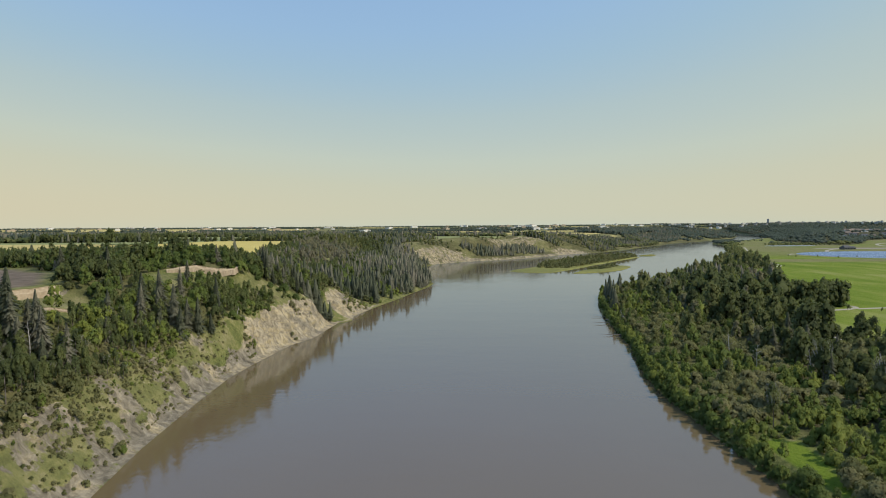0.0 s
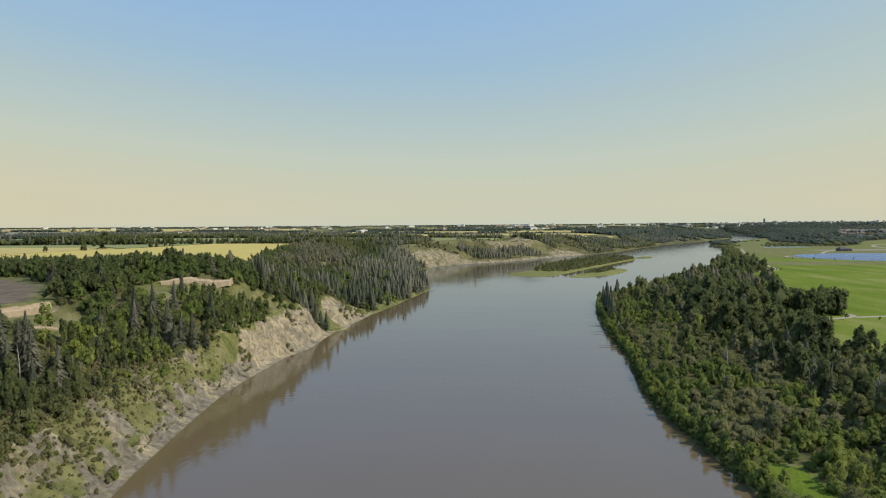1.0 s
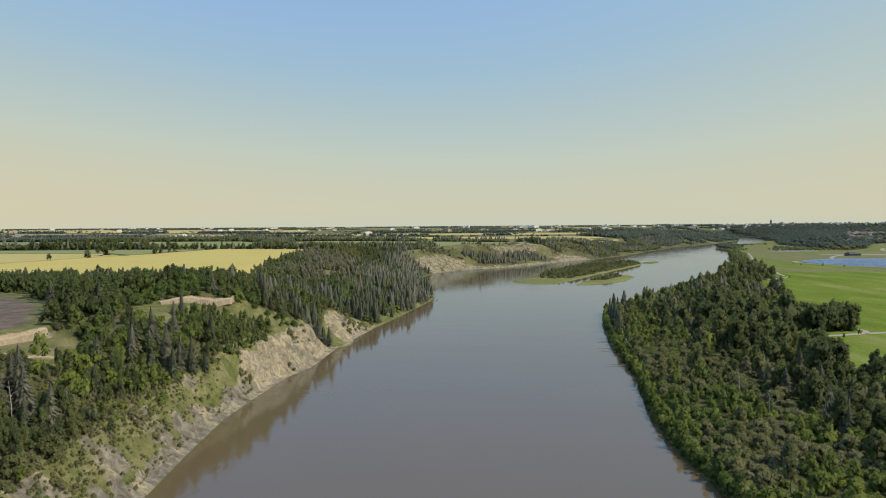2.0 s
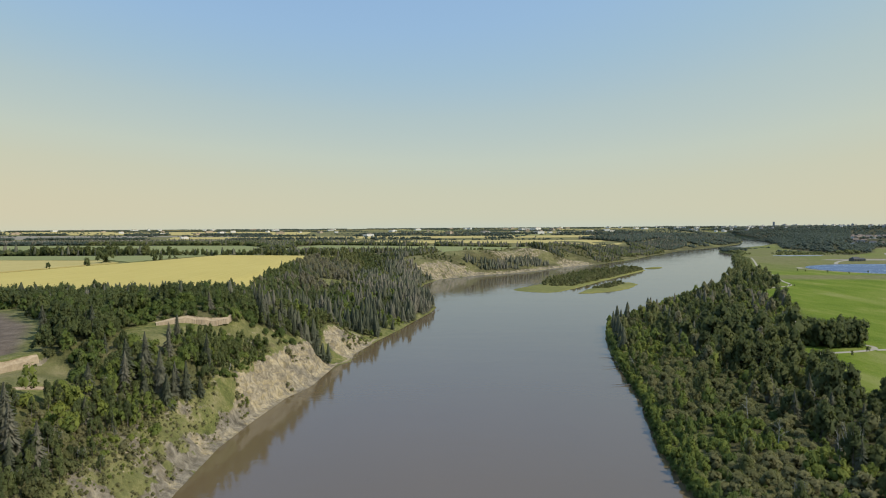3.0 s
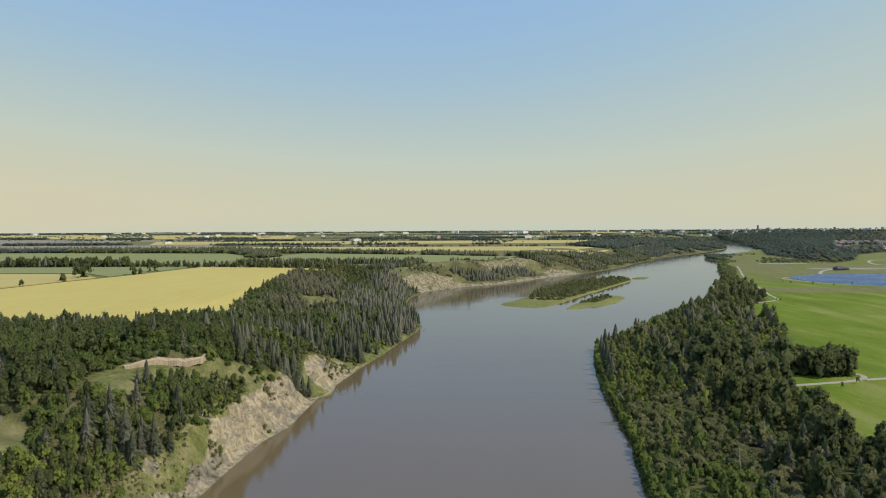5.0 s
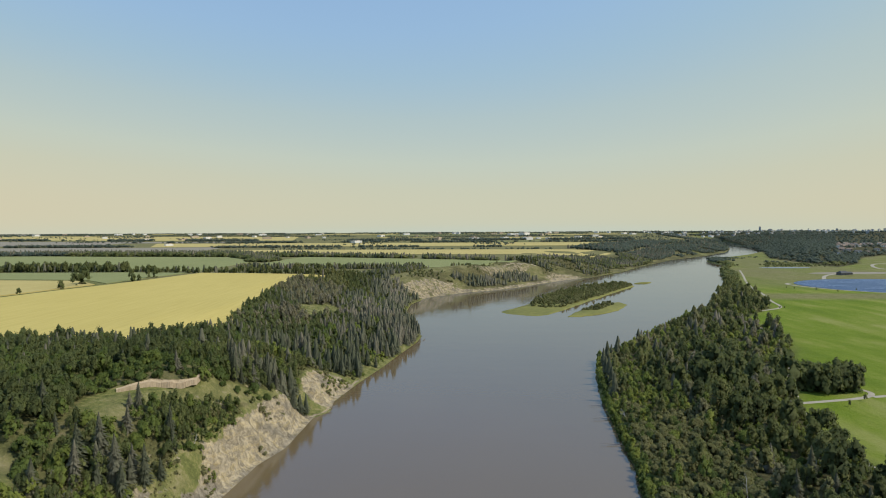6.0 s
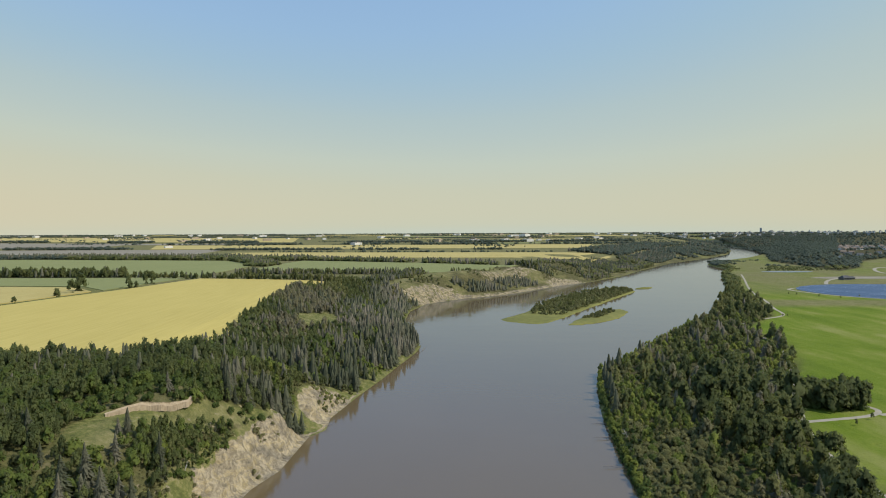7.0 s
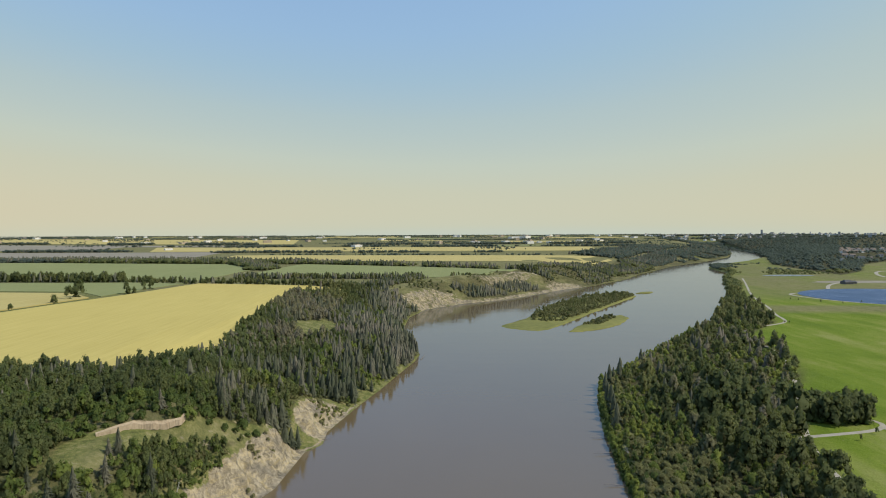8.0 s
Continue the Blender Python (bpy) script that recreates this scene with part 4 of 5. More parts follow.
    some(KINDS, "lush", [(-85, 242, 1.3), (-88.5, 245.6, 1.4), (-83, 243.5, 1.2), (-74.6, 253, 1.1), (-74.2, 246, 1.0), (-72, 250, 1.1), (-84, 260, 1.2), (-80, 257, 1.2), (-77, 255, 1.1), (-70, 254, 0.9), (-85, 237, 1.0), (-84, 240, 1.1), (-82, 238, 0.9), (-80, 231, 0.7), (-78, 243, 0.8), (-76, 247, 0.8)], 7, (0.0, 0.3))


def right_woods():
    for step, seed, y0, y1 in ((2.6, 11, 40, 330), (3.1, 12, 330, 700)):
        x, y, g = scatter(50, 420, y0, y1, step, seed)
        d, e = x - right_x(y), edge_x(y) - x
        keep = ~inside(x + 2 * vnoise(x, y, 4, 98) - 1, y, MEADOW) & (d > 0.2) & (e > 1 + 4 * vnoise(x, y, 12, 64)) & (x < 260 + 0.4 * y)
        band = np.interp(y, (60, 130, 250, 300, 345, 420, 560), (20, 38, 38, 31, 18, 12, 7)) + 12 * (fbm(x, y, 26, 62) - 0.5)
        u, v, w = (g.uniform(0, 1, x.size) for _ in range(3))
        shore = d < 4.5
        spruces = keep & (d > 0.8) & (d < 9) & (y > 283) & (y < 400) & (u < 0.02)
        wood = keep & (d > band)
        tall = wood & ~spruces & (u < 0.125)
        mid = keep & ~wood & ~shore & ~spruces & (u < 0.025 + 0.09 * smooth(235, 270, y))
        low = keep & ~tall & ~spruces & ~mid
        put(KINDS, "spruce", x, y, 1.0, g, spruces, (0.0, 0.5))
        put(KINDS, "spruce", x, y, 0.8, g, wood & (v < 0.012))
        crown = (1 - 0.36 * smooth(300, 420, y)) * (0.66 + 0.85 * (fbm(x, y, 26, 63) - 0.3) * smooth(0, 16, d - band) + 0.3 * g.uniform(0, 1, x.size) ** 2)
        put(KINDS, "poplar", x, y, np.clip(crown * 1.16, 0.42, 1.35), g, tall & ((fbm(x, y, 40, 69) > 0.5) | (d - band > 26) | (y < 190)), (0.0, 0.42))
        put(KINDS, "poplar", x, y, np.clip(crown * 1.1, 0.42, 1.3), g, tall & (fbm(x, y, 40, 69) <= 0.5) & (d - band <= 26) & (y >= 190), (0.35, 0.86))
        put(KINDS, "lush", x, y, 1.45, g, wood & (u > 0.125) & (u < 0.150), (0.5, 1.0))
        put(KINDS, "poplar", x, y, 0.85, g, wood & (u > 0.150) & (u < 0.165), (0.8, 1.0))
        put(KINDS, "poplar", x, y, 0.52, g, mid & (v < 0.6), (0.1, 1.0))
        put(KINDS, "lush", x, y, 1.3, g, mid & (v >= 0.5), (0.5, 1.0))
        lime = fbm(x, y, 22, 65) + 0.10 * smooth(7, 2, d) + 0.22 * smooth(135, 112, y) * smooth(8, 14, d) - 0.05
        size = np.where(wood, 0.85, 0.72 + 0.35 * fbm(x, y, 12, 66))
        bright = low & (lime > np.where((d > 6) & (y > 132) & (y < 262) & ~wood, 0.62, 0.52))
        put(KINDS, "lush", x, y, size * 0.95, g, bright & (v < 0.85), (0.35, 1.0))
        dull = low & ~bright
        put(KINDS, "willow", x, y, size * 1.15, g, dull & ~shore & (w < 0.80) & ~wood, (0.35, 0.95))
        put(KINDS, "willow", x, y, size, g, dull & wood & (w < 0.16), (0.0, 0.6))
        put(KINDS, "lush", x, y, size, g, dull & (w > np.where(wood, 0.91, 0.90)), (0.0, 0.5))
        put(KINDS, "lush", x, y, 0.62, g, dull & shore & (w < 0.70), (0.0, 0.4))
    # bushes that lean over the waterline
    g = np.random.default_rng(18)
    y = np.arange(60, 560, 1.5) + g.uniform(-0.7, 0.7, 334)
    x = right_x(y) + g.uniform(0.3, 2.2, 334)
    sunny = fbm(x, y, 24, 68) > 0.5
    for part_of, hue in ((sunny, (0.55, 1.0)), (~sunny, (0.1, 0.5))):
        put(KINDS, "lush", x, y, 0.62 + 0.3 * fbm(x, y, 9, 67), g, part_of & (g.uniform(0, 1, 334) < 0.85), hue)
    # a fringe hanging into the water, leaf hues darkened to carry the bank's shade
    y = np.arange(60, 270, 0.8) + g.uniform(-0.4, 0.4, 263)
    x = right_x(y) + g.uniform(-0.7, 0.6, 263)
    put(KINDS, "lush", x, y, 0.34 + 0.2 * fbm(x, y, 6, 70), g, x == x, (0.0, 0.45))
    some(KINDS, "lush", [(76, 112, 0.8), (79, 111, 0.9), (82, 112, 0.85), (80, 114, 0.8), (84, 109, 0.7), (73, 106, 0.35), (70, 114, 0.4), (77, 99, 0.5)], 19, (0.7, 1.0))
    some(KINDS, "poplar", [(129, 188, 1.2), (140, 192, 1.0), (148, 184, 1.05), (148, 172, 1.1), (144, 165, 1.1), (136, 180, 1.05), (150, 195, 0.9)], 22, (0.0, 0.3))
    some(KINDS, "lush", [(122.1, 337.0, 1.3), (138.1, 358.7, 1.42), (108.3, 238.5, 1.54), (111.9, 268.0, 1.66), (87.7, 253.6, 1.3), (93.6, 236.3, 1.42), (100.6, 307.1, 1.54), (114.5, 334.6, 1.66), (102.8, 286.3, 1.3), (97.8, 223.1, 1.42)], 24, (0.85, 1.0))
    some(KINDS, "poplar", [(121.1, 284.8, 0.85), (115.8, 259.3, 0.9), (142.3, 284.3, 0.95), (134.5, 251.3, 0.85), (161.9, 327.6, 0.9), (127.7, 231.5, 0.95)], 25, (0.88, 1.0))
    some(KINDS, "lush", [(82, 166, 1.7), (79, 164, 1.2)], 21, (0.3, 0.4))
    some(KINDS, "willow", [(69, 113.5, 0.5), (71.5, 113, 0.45), (78, 105, 0.6), (81, 104, 0.65), (80, 101, 0.5)], 20, (0.2, 0.6))
    # the round grove on the lawn
    x, y, g = scatter(176, 220, 288, 318, 2.5, 15)
    put(KINDS, "poplar", x, y, 0.98, g, np.hypot((x - 199) / 17, (y - 303) / 10) < 1.0, (0.0, 0.45))
    put(KINDS, "lush", x, y, 1.0, g, np.hypot((x - 199) / 15.5, (y - 303) / 9) < 1.0, (0.0, 0.3))
    some(KINDS, "poplar", [(105, 233, 0.62), (99, 262, 0.6), (91, 214, 0.75), (89, 205, 0.8), (94, 210, 0.7), (76, 128, 0.5)], 16, (0.5, 0.8))
    some(KINDS, "poplar", [(279.6, 505.2, 0.3), (287.2, 507.4, 0.32), (349.9, 591, 0.3), (354.4, 591, 0.28), (466.6, 770, 0.3), (476.8, 769, 0.32), (486.8, 740, 0.3), (505.8, 728, 0.35), (537, 738, 0.35), (203.8, 282.8, 0.24), (219, 280.5, 0.24), (190.7, 275, 0.22)], 23, (0.2, 0.5))
    some(KINDS, "spruce", [(104, 366, 1.0), (108, 372, 1.2), (101, 356, 0.8), (113, 380, 0.85), (97, 338, 0.9), (146, 424, 0.8), (118, 384, 0.95), (95, 325, 1.0), (93, 314, 0.9)], 17, (0.0, 0.2))


left_woods()
right_woods()


def far_woods():
    # belts of trees: (x0, y0, x1, y1, width, tree height as scale, share of conifers)
    belts = ((-96, 706, -302, 754, 8, .85, .1), (-302, 752, -420, 790, 7, .8, .1), (-420, 792, -640, 812, 14, 1.15, .05), (-640, 815, -900, 820, 12, 1.1, .05),
             (-830, 1285, -1500, 1320, 40, 1.0, .5), (-830, 1285, -400, 1200, 45, 1.1, .4), (-400, 1200, -260, 1185, 40, 1.0, .4), (-330, 1010, -285, 1000, 25, .9, .2),
             (-400, 1180, -290, 1010, 40, .9, .3), (-260, 1185, 40, 1050, 30, .85, .6), (40, 1050, 190, 960, 30, .8, .5), (-290, 842, -20, 828, 16, .75, .5), (-95, 708, -40, 800, 26, .62, .5), (-40, 800, -15, 832, 14, .5, .4),
             (20, 862, 50, 880, 10, .6, .3), (190, 1060, 420, 1280, 60, .8, .3), (250, 1050, 640, 1640, 70, .8, .3),
             (640, 1640, 1010, 2080, 120, .9, .3), (-700, 1790, 430, 1740, 25, .9, .2), (430, 1500, 520, 1800, 90, 1.0, .3), (-1900, 1900, -1000, 1880, 30, 1.0, .2), (-1300, 2420, 800, 2320, 40, 1.1, .2), (-2600, 2690, 1000, 2690, 60, 1.2, .2),
             (-480, 1600, 420, 1520, 10, .7, .2), (-3200, 3600, 1300, 3300, 80, .8, .2), (-3400, 4100, 1800, 4000, 60, .7, .2), (-3600, 4600, 2600, 4500, 60, .7, .1), (1300, 3250, 2300, 3150, 160, 1.2, .2), (1400, 3600, 3000, 3500, 160, 1.2, .2), (1500, 4050, 3600, 3850, 120, 1.2, .2), (1000, 2100, 1500, 3000, 200, 1.2, .3), (400, 1500, 900, 2300, 150, 1.1, .2))
    for i, (x0, y0, x1, y1, w, sc, con) in enumerate(belts):
        g = np.random.default_rng(900 + i)
        length = math.hypot(x1 - x0, y1 - y0)
        n = int(length * w / (9 if y0 < 860 else 14 if y0 < 1400 else 60 if y0 < 2000 else 120))
        t, o = g.uniform(0, 1, n), g.uniform(-0.5, 0.5, n) * w
        x = x0 + (x1 - x0) * t - (y1 - y0) / length * o
        y = y0 + (y1 - y0) * t + (x1 - x0) / length * o
        keep = ((left_x(y) - x > 8) | (y > 3000)) & (bare_cliff(left_x(y) - x, y) < 0.4)
        keep &= (fbm(x, y, 160, 88) > 0.44) | (y < 1700)
        keep &= (fbm(x, y, 55, 86) > 0.46) | (x < 150) | (y > 1700) | (y < 1000)
        keep &= (fbm(x, y, 38, 87) > 0.43) | (x < -60) | (x > 420) | (y < 850) | (y > 1400)
        u = g.uniform(0, 1, n)
        far = y0 > 1150
        put(FAR, "spruce", x, y, sc, g, keep & (u < con))
        put(FAR, "speck" if far else "poplar", x, y, sc * (1 if far else 0.8), g, keep & (u >= con))
    # copses and hedges strewn over the far farmland
    x, y, g = scatter(-3200, 1500, 1950, 4700, 26, 36)
    dots = (fbm(x, y, 210, 89) > 0.60) & (x < 0.55 * y) & (x > -0.95 * y)
    put(FAR, "speck", x, y, 0.7, g, dots & (g.uniform(0, 1, x.size) < 0.75))
    # trees alone on the track between the fields
    for j, (x, y, sc) in enumerate(((-366, 595, .95), (-365, 609, 1.15), (-371, 612, .9), (-360, 564, .75), (-330, 638, .6), (-325, 640, .6), (-334, 641, .5), (-338, 684, .8), (-332, 690, .6), (-359, 508, .35))):
        g = np.random.default_rng(950 + j)
        put(KINDS, "poplar", np.array([x]), np.array([y]), np.array([sc * 1.6]), g, np.array([True]), (0.0, 0.3))
        put(KINDS, "lush", np.array([x + 1.5, x - 2.0]), np.array([y - 1.0, y + 1.0]), np.array([sc * 1.3, sc * 1.1]), g, np.array([True, True]), (0.0, 0.3))
    # scrub on the far valley side
    x, y, g = scatter(-60, 520, 690, 1400, 5, 31)
    inland = left_x(y) - x
    k = (inland > 4) & (inland < 130) & (bare_cliff(inland, y) < 0.3) & (fbm(x, y, 45, 81) > np.where((y > 800) & (y < 1000), 0.53, 0.46))
    k &= ~((y > 825) & (inland > 90) & (y < 1000))
    dark = fbm(x, y, 30, 82) > 0.54
    put(FAR, "willow", x, y, 0.8, g, k & ~dark, (0.0, 0.5))
    put(FAR, "spruce", x, y, 0.62, g, k & dark & (y > 990) & (g.uniform(0, 1, x.size) < 0.5))
    put(FAR, "poplar", x, y, 0.42, g, k & dark & (g.uniform(0, 1, x.size) < 0.4), (0.0, 0.4))
    x, y, g = scatter(-20, 200, 780, 920, 4.5, 35)
    inland = left_x(y) - x
    k2 = (inland > 13) & (inland < 50) & (y > 792) & (y < 908) & (np.abs(y - 845) > 7)
    put(FAR, "spruce", x, y, 0.78, g, k2 & (g.uniform(0, 1, x.size) < 0.8))
    # right bank woods up the river
    x, y, g = scatter(300, 800, 560, 1560, 7, 32)
    d, e = x - right_x(y), edge_x(y) - x
    put(FAR, "poplar", x, y, 0.65 + 0.2 * fbm(x, y, 50, 83), g, (d > 3) & (e > 2) & (y > 640))
    # wooded slopes and the leafy suburb beyond the park
    x, y, g = scatter(780, 3200, 1140, 3300, 15, 33)
    deep = woods_depth(x, y)
    dense = np.where((x > 0.70 * y) & (deep > 45), 0.26, 0.95) * np.where(y > 2400, 0.4, 1)
    put(FAR, "speck", x, y, 0.95, g, (deep > 2) & (g.uniform(0, 1, x.size) < dense) & (x < 0.92 * y + 500))
    # scrub on the lawn by the water
    x, y, g = scatter(640, 900, 1180, 1560, 11, 34)
    put(FAR, "poplar", x, y, 0.5, g, (x - right_x(y) > 4) & (woods_depth(x, y) < 0) & ((fbm(x, y, 60, 85) > 0.60) | ((x - right_x(y) < 60) & (y > 1380) & (y < 1540))))


far_woods()


# ---- islands in the river ----
ISLAND = [(66, 597), (74, 584), (86, 576), (99, 570), (112, 580), (124, 597), (138, 616), (165, 660), (196, 705), (226, 752), (262, 805), (288, 842), (292, 872), (272, 890), (240, 868), (205, 830), (160, 770), (125, 700), (100, 650), (78, 615)]
ISLET = [(127, 563), (142, 566), (162, 578), (190, 605), (212, 645), (210, 668), (190, 655), (160, 618), (140, 590)]
SPIT = [(300, 880), (322, 884), (335, 900), (318, 898)]


def island(outline, label):
    cx, cy = np.mean([p[0] for p in outline]), np.mean([p[1] for p in outline])
    g = np.random.default_rng(int(cx))
    rim = []
    for (x0, y0), (x1, y1) in zip(outline, outline[1:] + outline[:1]):
        for k in range(5):
            rim.append((x0 + (x1 - x0) * k / 5 + g.normal(0, 0.6), y0 + (y1 - y0) * k / 5 + g.normal(0, 0.6)))
    n = len(rim)
    pts, faces = [], []
    for f, z in ((1.03, -0.8), (1.0, 0.15), (0.95, 0.7), (0.85, 1.0), (0.6, 1.4), (0.3, 1.6)):
        pts += [(cx + (x - cx) * f, cy + (y - cy) * f, z + (g.uniform(-.12, .12) if z > 0.5 else 0)) for x, y in rim]
    for r in range(5):
        faces += [(r * n + i, r * n + (i + 1) % n, (r + 1) * n + (i + 1) % n, (r + 1) * n + i) for i in range(n)]
    faces.append(tuple(range(5 * n, 6 * n)))
    ob = mesh_object("island", pts, faces, ISLE_GRASS)
    for p in ob.data.polygons:
        p.use_smooth = True
    tagged(ob, label, "island", kind="structure")


ISLE_GRASS = rough_material("island_sedge", (0.105, 0.115, 0.030), (0.24, 0.225, 0.065), 0.15)
island(ISLAND, "long low grassy island with a dark thicket")
island(ISLET, "small grassy islet beside the island")
island(SPIT, "low sandbar off the island tip")
x, y, g = scatter(60, 300, 560, 900, 3.2, 41)
thicket = [(100, 636), (118, 618), (138, 626), (168, 672), (196, 712), (226, 758), (262, 812), (288, 850), (288, 872), (268, 882), (238, 862), (200, 822), (156, 758), (118, 688)]
z_keep = inside(x, y, thicket) & (fbm(x, y, 20, 97) > 0.36)
pick = g.uniform(0, 1, x.size)
FAR["poplar"].append(np.stack([x, y, np.full(x.size, 1.0), g.uniform(.24, .55, x.size), g.uniform(0, 6, x.size), g.uniform(0, .8, x.size)], 1)[z_keep & (pick < .2)])
FAR["willow"].append(np.stack([x, y, np.full(x.size, 1.0), g.uniform(.7, 1.3, x.size), g.uniform(0, 6, x.size), 0.1 + 0.6 * fbm(x, y, 30, 96)], 1)[z_keep & (pick >= .2)])
z_keep2 = inside(x, y, [(150, 600), (165, 598), (195, 640), (200, 655), (188, 650)])
FAR["willow"].append(np.stack([x, y, np.full(x.size, 1.0), g.uniform(.8, 1.2, x.size), g.uniform(0, 6, x.size), g.uniform(0, .4, x.size)], 1)[z_keep2])


# ---- plants, near ones as things ----
def nearest(rows, count):
    """Splits rows: the ones along the middle of the view first."""
    rows = np.vstack(rows)
    order = np.argsort(np.hypot(rows[:, 0], rows[:, 1] - 20))
    return rows[order[:count]], rows[order[count:]]


def set_out(kind, name, label, category, group, shapes, mat, mat_s, mid_shapes, far_shapes, trunk, mass_name, mass_label, count=300, cut=235):
    near, rest = nearest(KINDS[kind], count)
    crowns = [array_mesh("crown", v, f, mat, [("custom_normal", out)], True) for v, f, out in shapes]
    trunks = [trunk_mesh(v[:, 2].max() * 0.86, 0.016 * v[:, 2].max(), 0, 70 + i) if trunk else None for i, (v, f, out) in enumerate(shapes)]
    limbs = [trunk_mesh(v[:, 2].max() * 0.86, 0.016 * v[:, 2].max(), 7, 70 + i, "limbs", bole=False) if trunk == "limbs" else None for i, (v, f, out) in enumerate(shapes)]
    firsts = {}
    for i, (x, y, z, s, a, tint) in enumerate(near):
        k = i % len(shapes)
        m = pose(x, y, z, 0, 0, math.degrees(a))
        if k not in firsts:
            if trunk:
                twigs = twig_mesh(shapes[k][0][:, 2].max(), 6.0, 34, 90 + k) if trunk == "limbs" and k in (1, 4) else None
                ob = plant(name, label, category, group, crowns[k], trunks[k], twigs, limbs[k])
            else:
                ob = tagged(new(name, crowns[k]), label, category, group)
            ob.matrix_basis = m
            firsts[k] = ob
        else:
            ob = copy_thing(firsts[k], m)
        ob.scale = (s, s, s)
    tail = np.vstack([rest] + FAR[kind])
    dist = np.hypot(tail[:, 0], tail[:, 1])
    mass(mass_name, mid_shapes, tail[dist < cut], mat_s, mass_label, category)
    mass("far_" + mass_name, far_shapes, tail[(dist >= cut) & (dist < 640)], mat_s, "distant " + mass_label, category)
    FAR["beyond_" + kind] = tail[dist >= 640]


set_out("spruce", "spruce_tree", "narrow dark spruce with drooping ragged boughs", "tree", "spruces on the banks", SPRUCE_SHAPES, SPRUCE, SPRUCE_S, SPRUCE_MID, SPRUCE_FAR, "plain", "spruce_woods", "dense dark spruce wood on the valley side", cut=540)
set_out("poplar", "poplar_tree", "leafy green poplar with an uneven crown", "tree", "poplars on the banks", POPLAR_SHAPES, POPLAR, POPLAR_S, POPLAR_MID, POPLAR_FAR, "limbs", "poplar_woods", "mixed green poplar wood", cut=320)
set_out("aspen", "aspen_tree", "slim upright green aspen with a narrow crown", "tree", "aspens on the slope", ASPEN_SHAPES, ASPEN, ASPEN_S, ASPEN_MID, ASPEN_FAR, "plain", "aspen_woods", "dense stand of slim green aspens", cut=330)
set_out("willow", "willow_bush", "grey-green willow bush with many thin stems", "bush", "willows on the banks", BUSH_SHAPES, WILLOW, WILLOW_S, BUSH_MID, BUSH_FAR, "", "willow_thicket", "grey-green willow scrub", cut=275)
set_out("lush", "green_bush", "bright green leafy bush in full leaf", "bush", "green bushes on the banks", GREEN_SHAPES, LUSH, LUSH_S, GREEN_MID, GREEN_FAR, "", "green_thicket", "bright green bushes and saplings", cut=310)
mass("remote_spruces", SPRUCE_FAR, FAR["beyond_spruce"], SPRUCE_S, "small dark conifers among distant fields", "trees")
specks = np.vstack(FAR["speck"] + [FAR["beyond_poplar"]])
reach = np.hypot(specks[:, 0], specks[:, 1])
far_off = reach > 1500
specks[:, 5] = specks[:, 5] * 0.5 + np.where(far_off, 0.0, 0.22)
mass("field_trees", POPLAR_FAR, specks[reach < 1000], POPLAR_S, "leafy trees in belts beyond the fields", "trees")
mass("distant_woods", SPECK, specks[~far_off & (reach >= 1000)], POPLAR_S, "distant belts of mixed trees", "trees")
# these leaves carry the haze in their base colour
mass("remote_woods", SPECK, specks[far_off], HAZEWOOD_S, "remote belts of mixed trees near the horizon", "trees")
mass("distant_scrub", BUSH_FAR, np.vstack([FAR["beyond_willow"], FAR["beyond_lush"]]), WILLOW_S, "distant grey-green scrub on the valley side", "bushes")


# ---- the small scarps in the turf ----
def scarp_wall(line, height, seed, label, stand=0.0):
    """A low bank of bare clay: fluted, uneven, with a rough foot and an overhanging lip."""
    g = np.random.default_rng(seed)
    pts, faces, levels = [], [], 6
    run = [(x0 + (x1 - x0) * t, y0 + (y1 - y0) * t) for (x0, y0), (x1, y1) in zip(line, line[1:]) for t in np.linspace(0, 1, 22, endpoint=False)]
    n = len(run)
    for i, (x, y) in enumerate(run):
        x1, y1 = run[min(i + 1, n - 1)]
        x0, y0 = run[max(i - 1, 0)]
        ln = math.hypot(x1 - x0, y1 - y0) or 1
        nx, ny = (y1 - y0) / ln, -(x1 - x0) / ln
        taper = math.sin(math.pi * (i + 1.5) / (n + 2)) ** 0.35
        h = height(y) * taper * (0.25 + 0.85 * float(fbm(x, y, 4, seed)))
        top = float(ground(x - nx * 1.6, y - ny * 1.6)) + 0.1 + 0.25 * (float(vnoise(x, y, 2.2, seed + 2)) - 0.5)
        flute = 0.9 * (float(fbm(x, y, 2.6, seed + 1)) - 0.5)
        for k in range(levels):
            f = k / (levels - 1)
            out = stand + 0.9 * (1 - f) ** 1.6 + flute * (1 - f * 0.4) + g.normal(0, 0.04) + (0.08 if k == levels - 1 else 0)
            pts.append((x + nx * out, y + ny * out, top - h * (1 - f) - (1.8 if k == 0 else 0)))
    for i in range(n - 1):
        for k in range(levels - 1):
            a = i * levels + k
            faces.append((a, a + levels, a + levels + 1, a + 1))
    ob = mesh_object("scarp", pts, faces, CLAY)
    tagged(ob, label, "clay bank", kind="structure")


CLAY = rough_material("bare_pale_clay", (0.27, 0.20, 0.13), (0.50, 0.40, 0.28), 1.0)
scarp_wall(SCARP[1:5] + ((-88.4, 231.5),), lambda y: 0.2 + float(scarp_lift(y) - 2.2 * smooth(220, 234, y)), 5, "low pale clay scarp under a turf edge")
scarp_wall([(-132, 119.5), (-126.5, 137.5), (-122, 152), (-118, 165)], lambda y: 2.7, 6, "eroded clay scarp below the bare field", 0.9)
scarp_wall([(-113, 141), (-108, 146), (-104, 151)], lambda y: 1.3, 7, "small broken clay ledge on the slope")


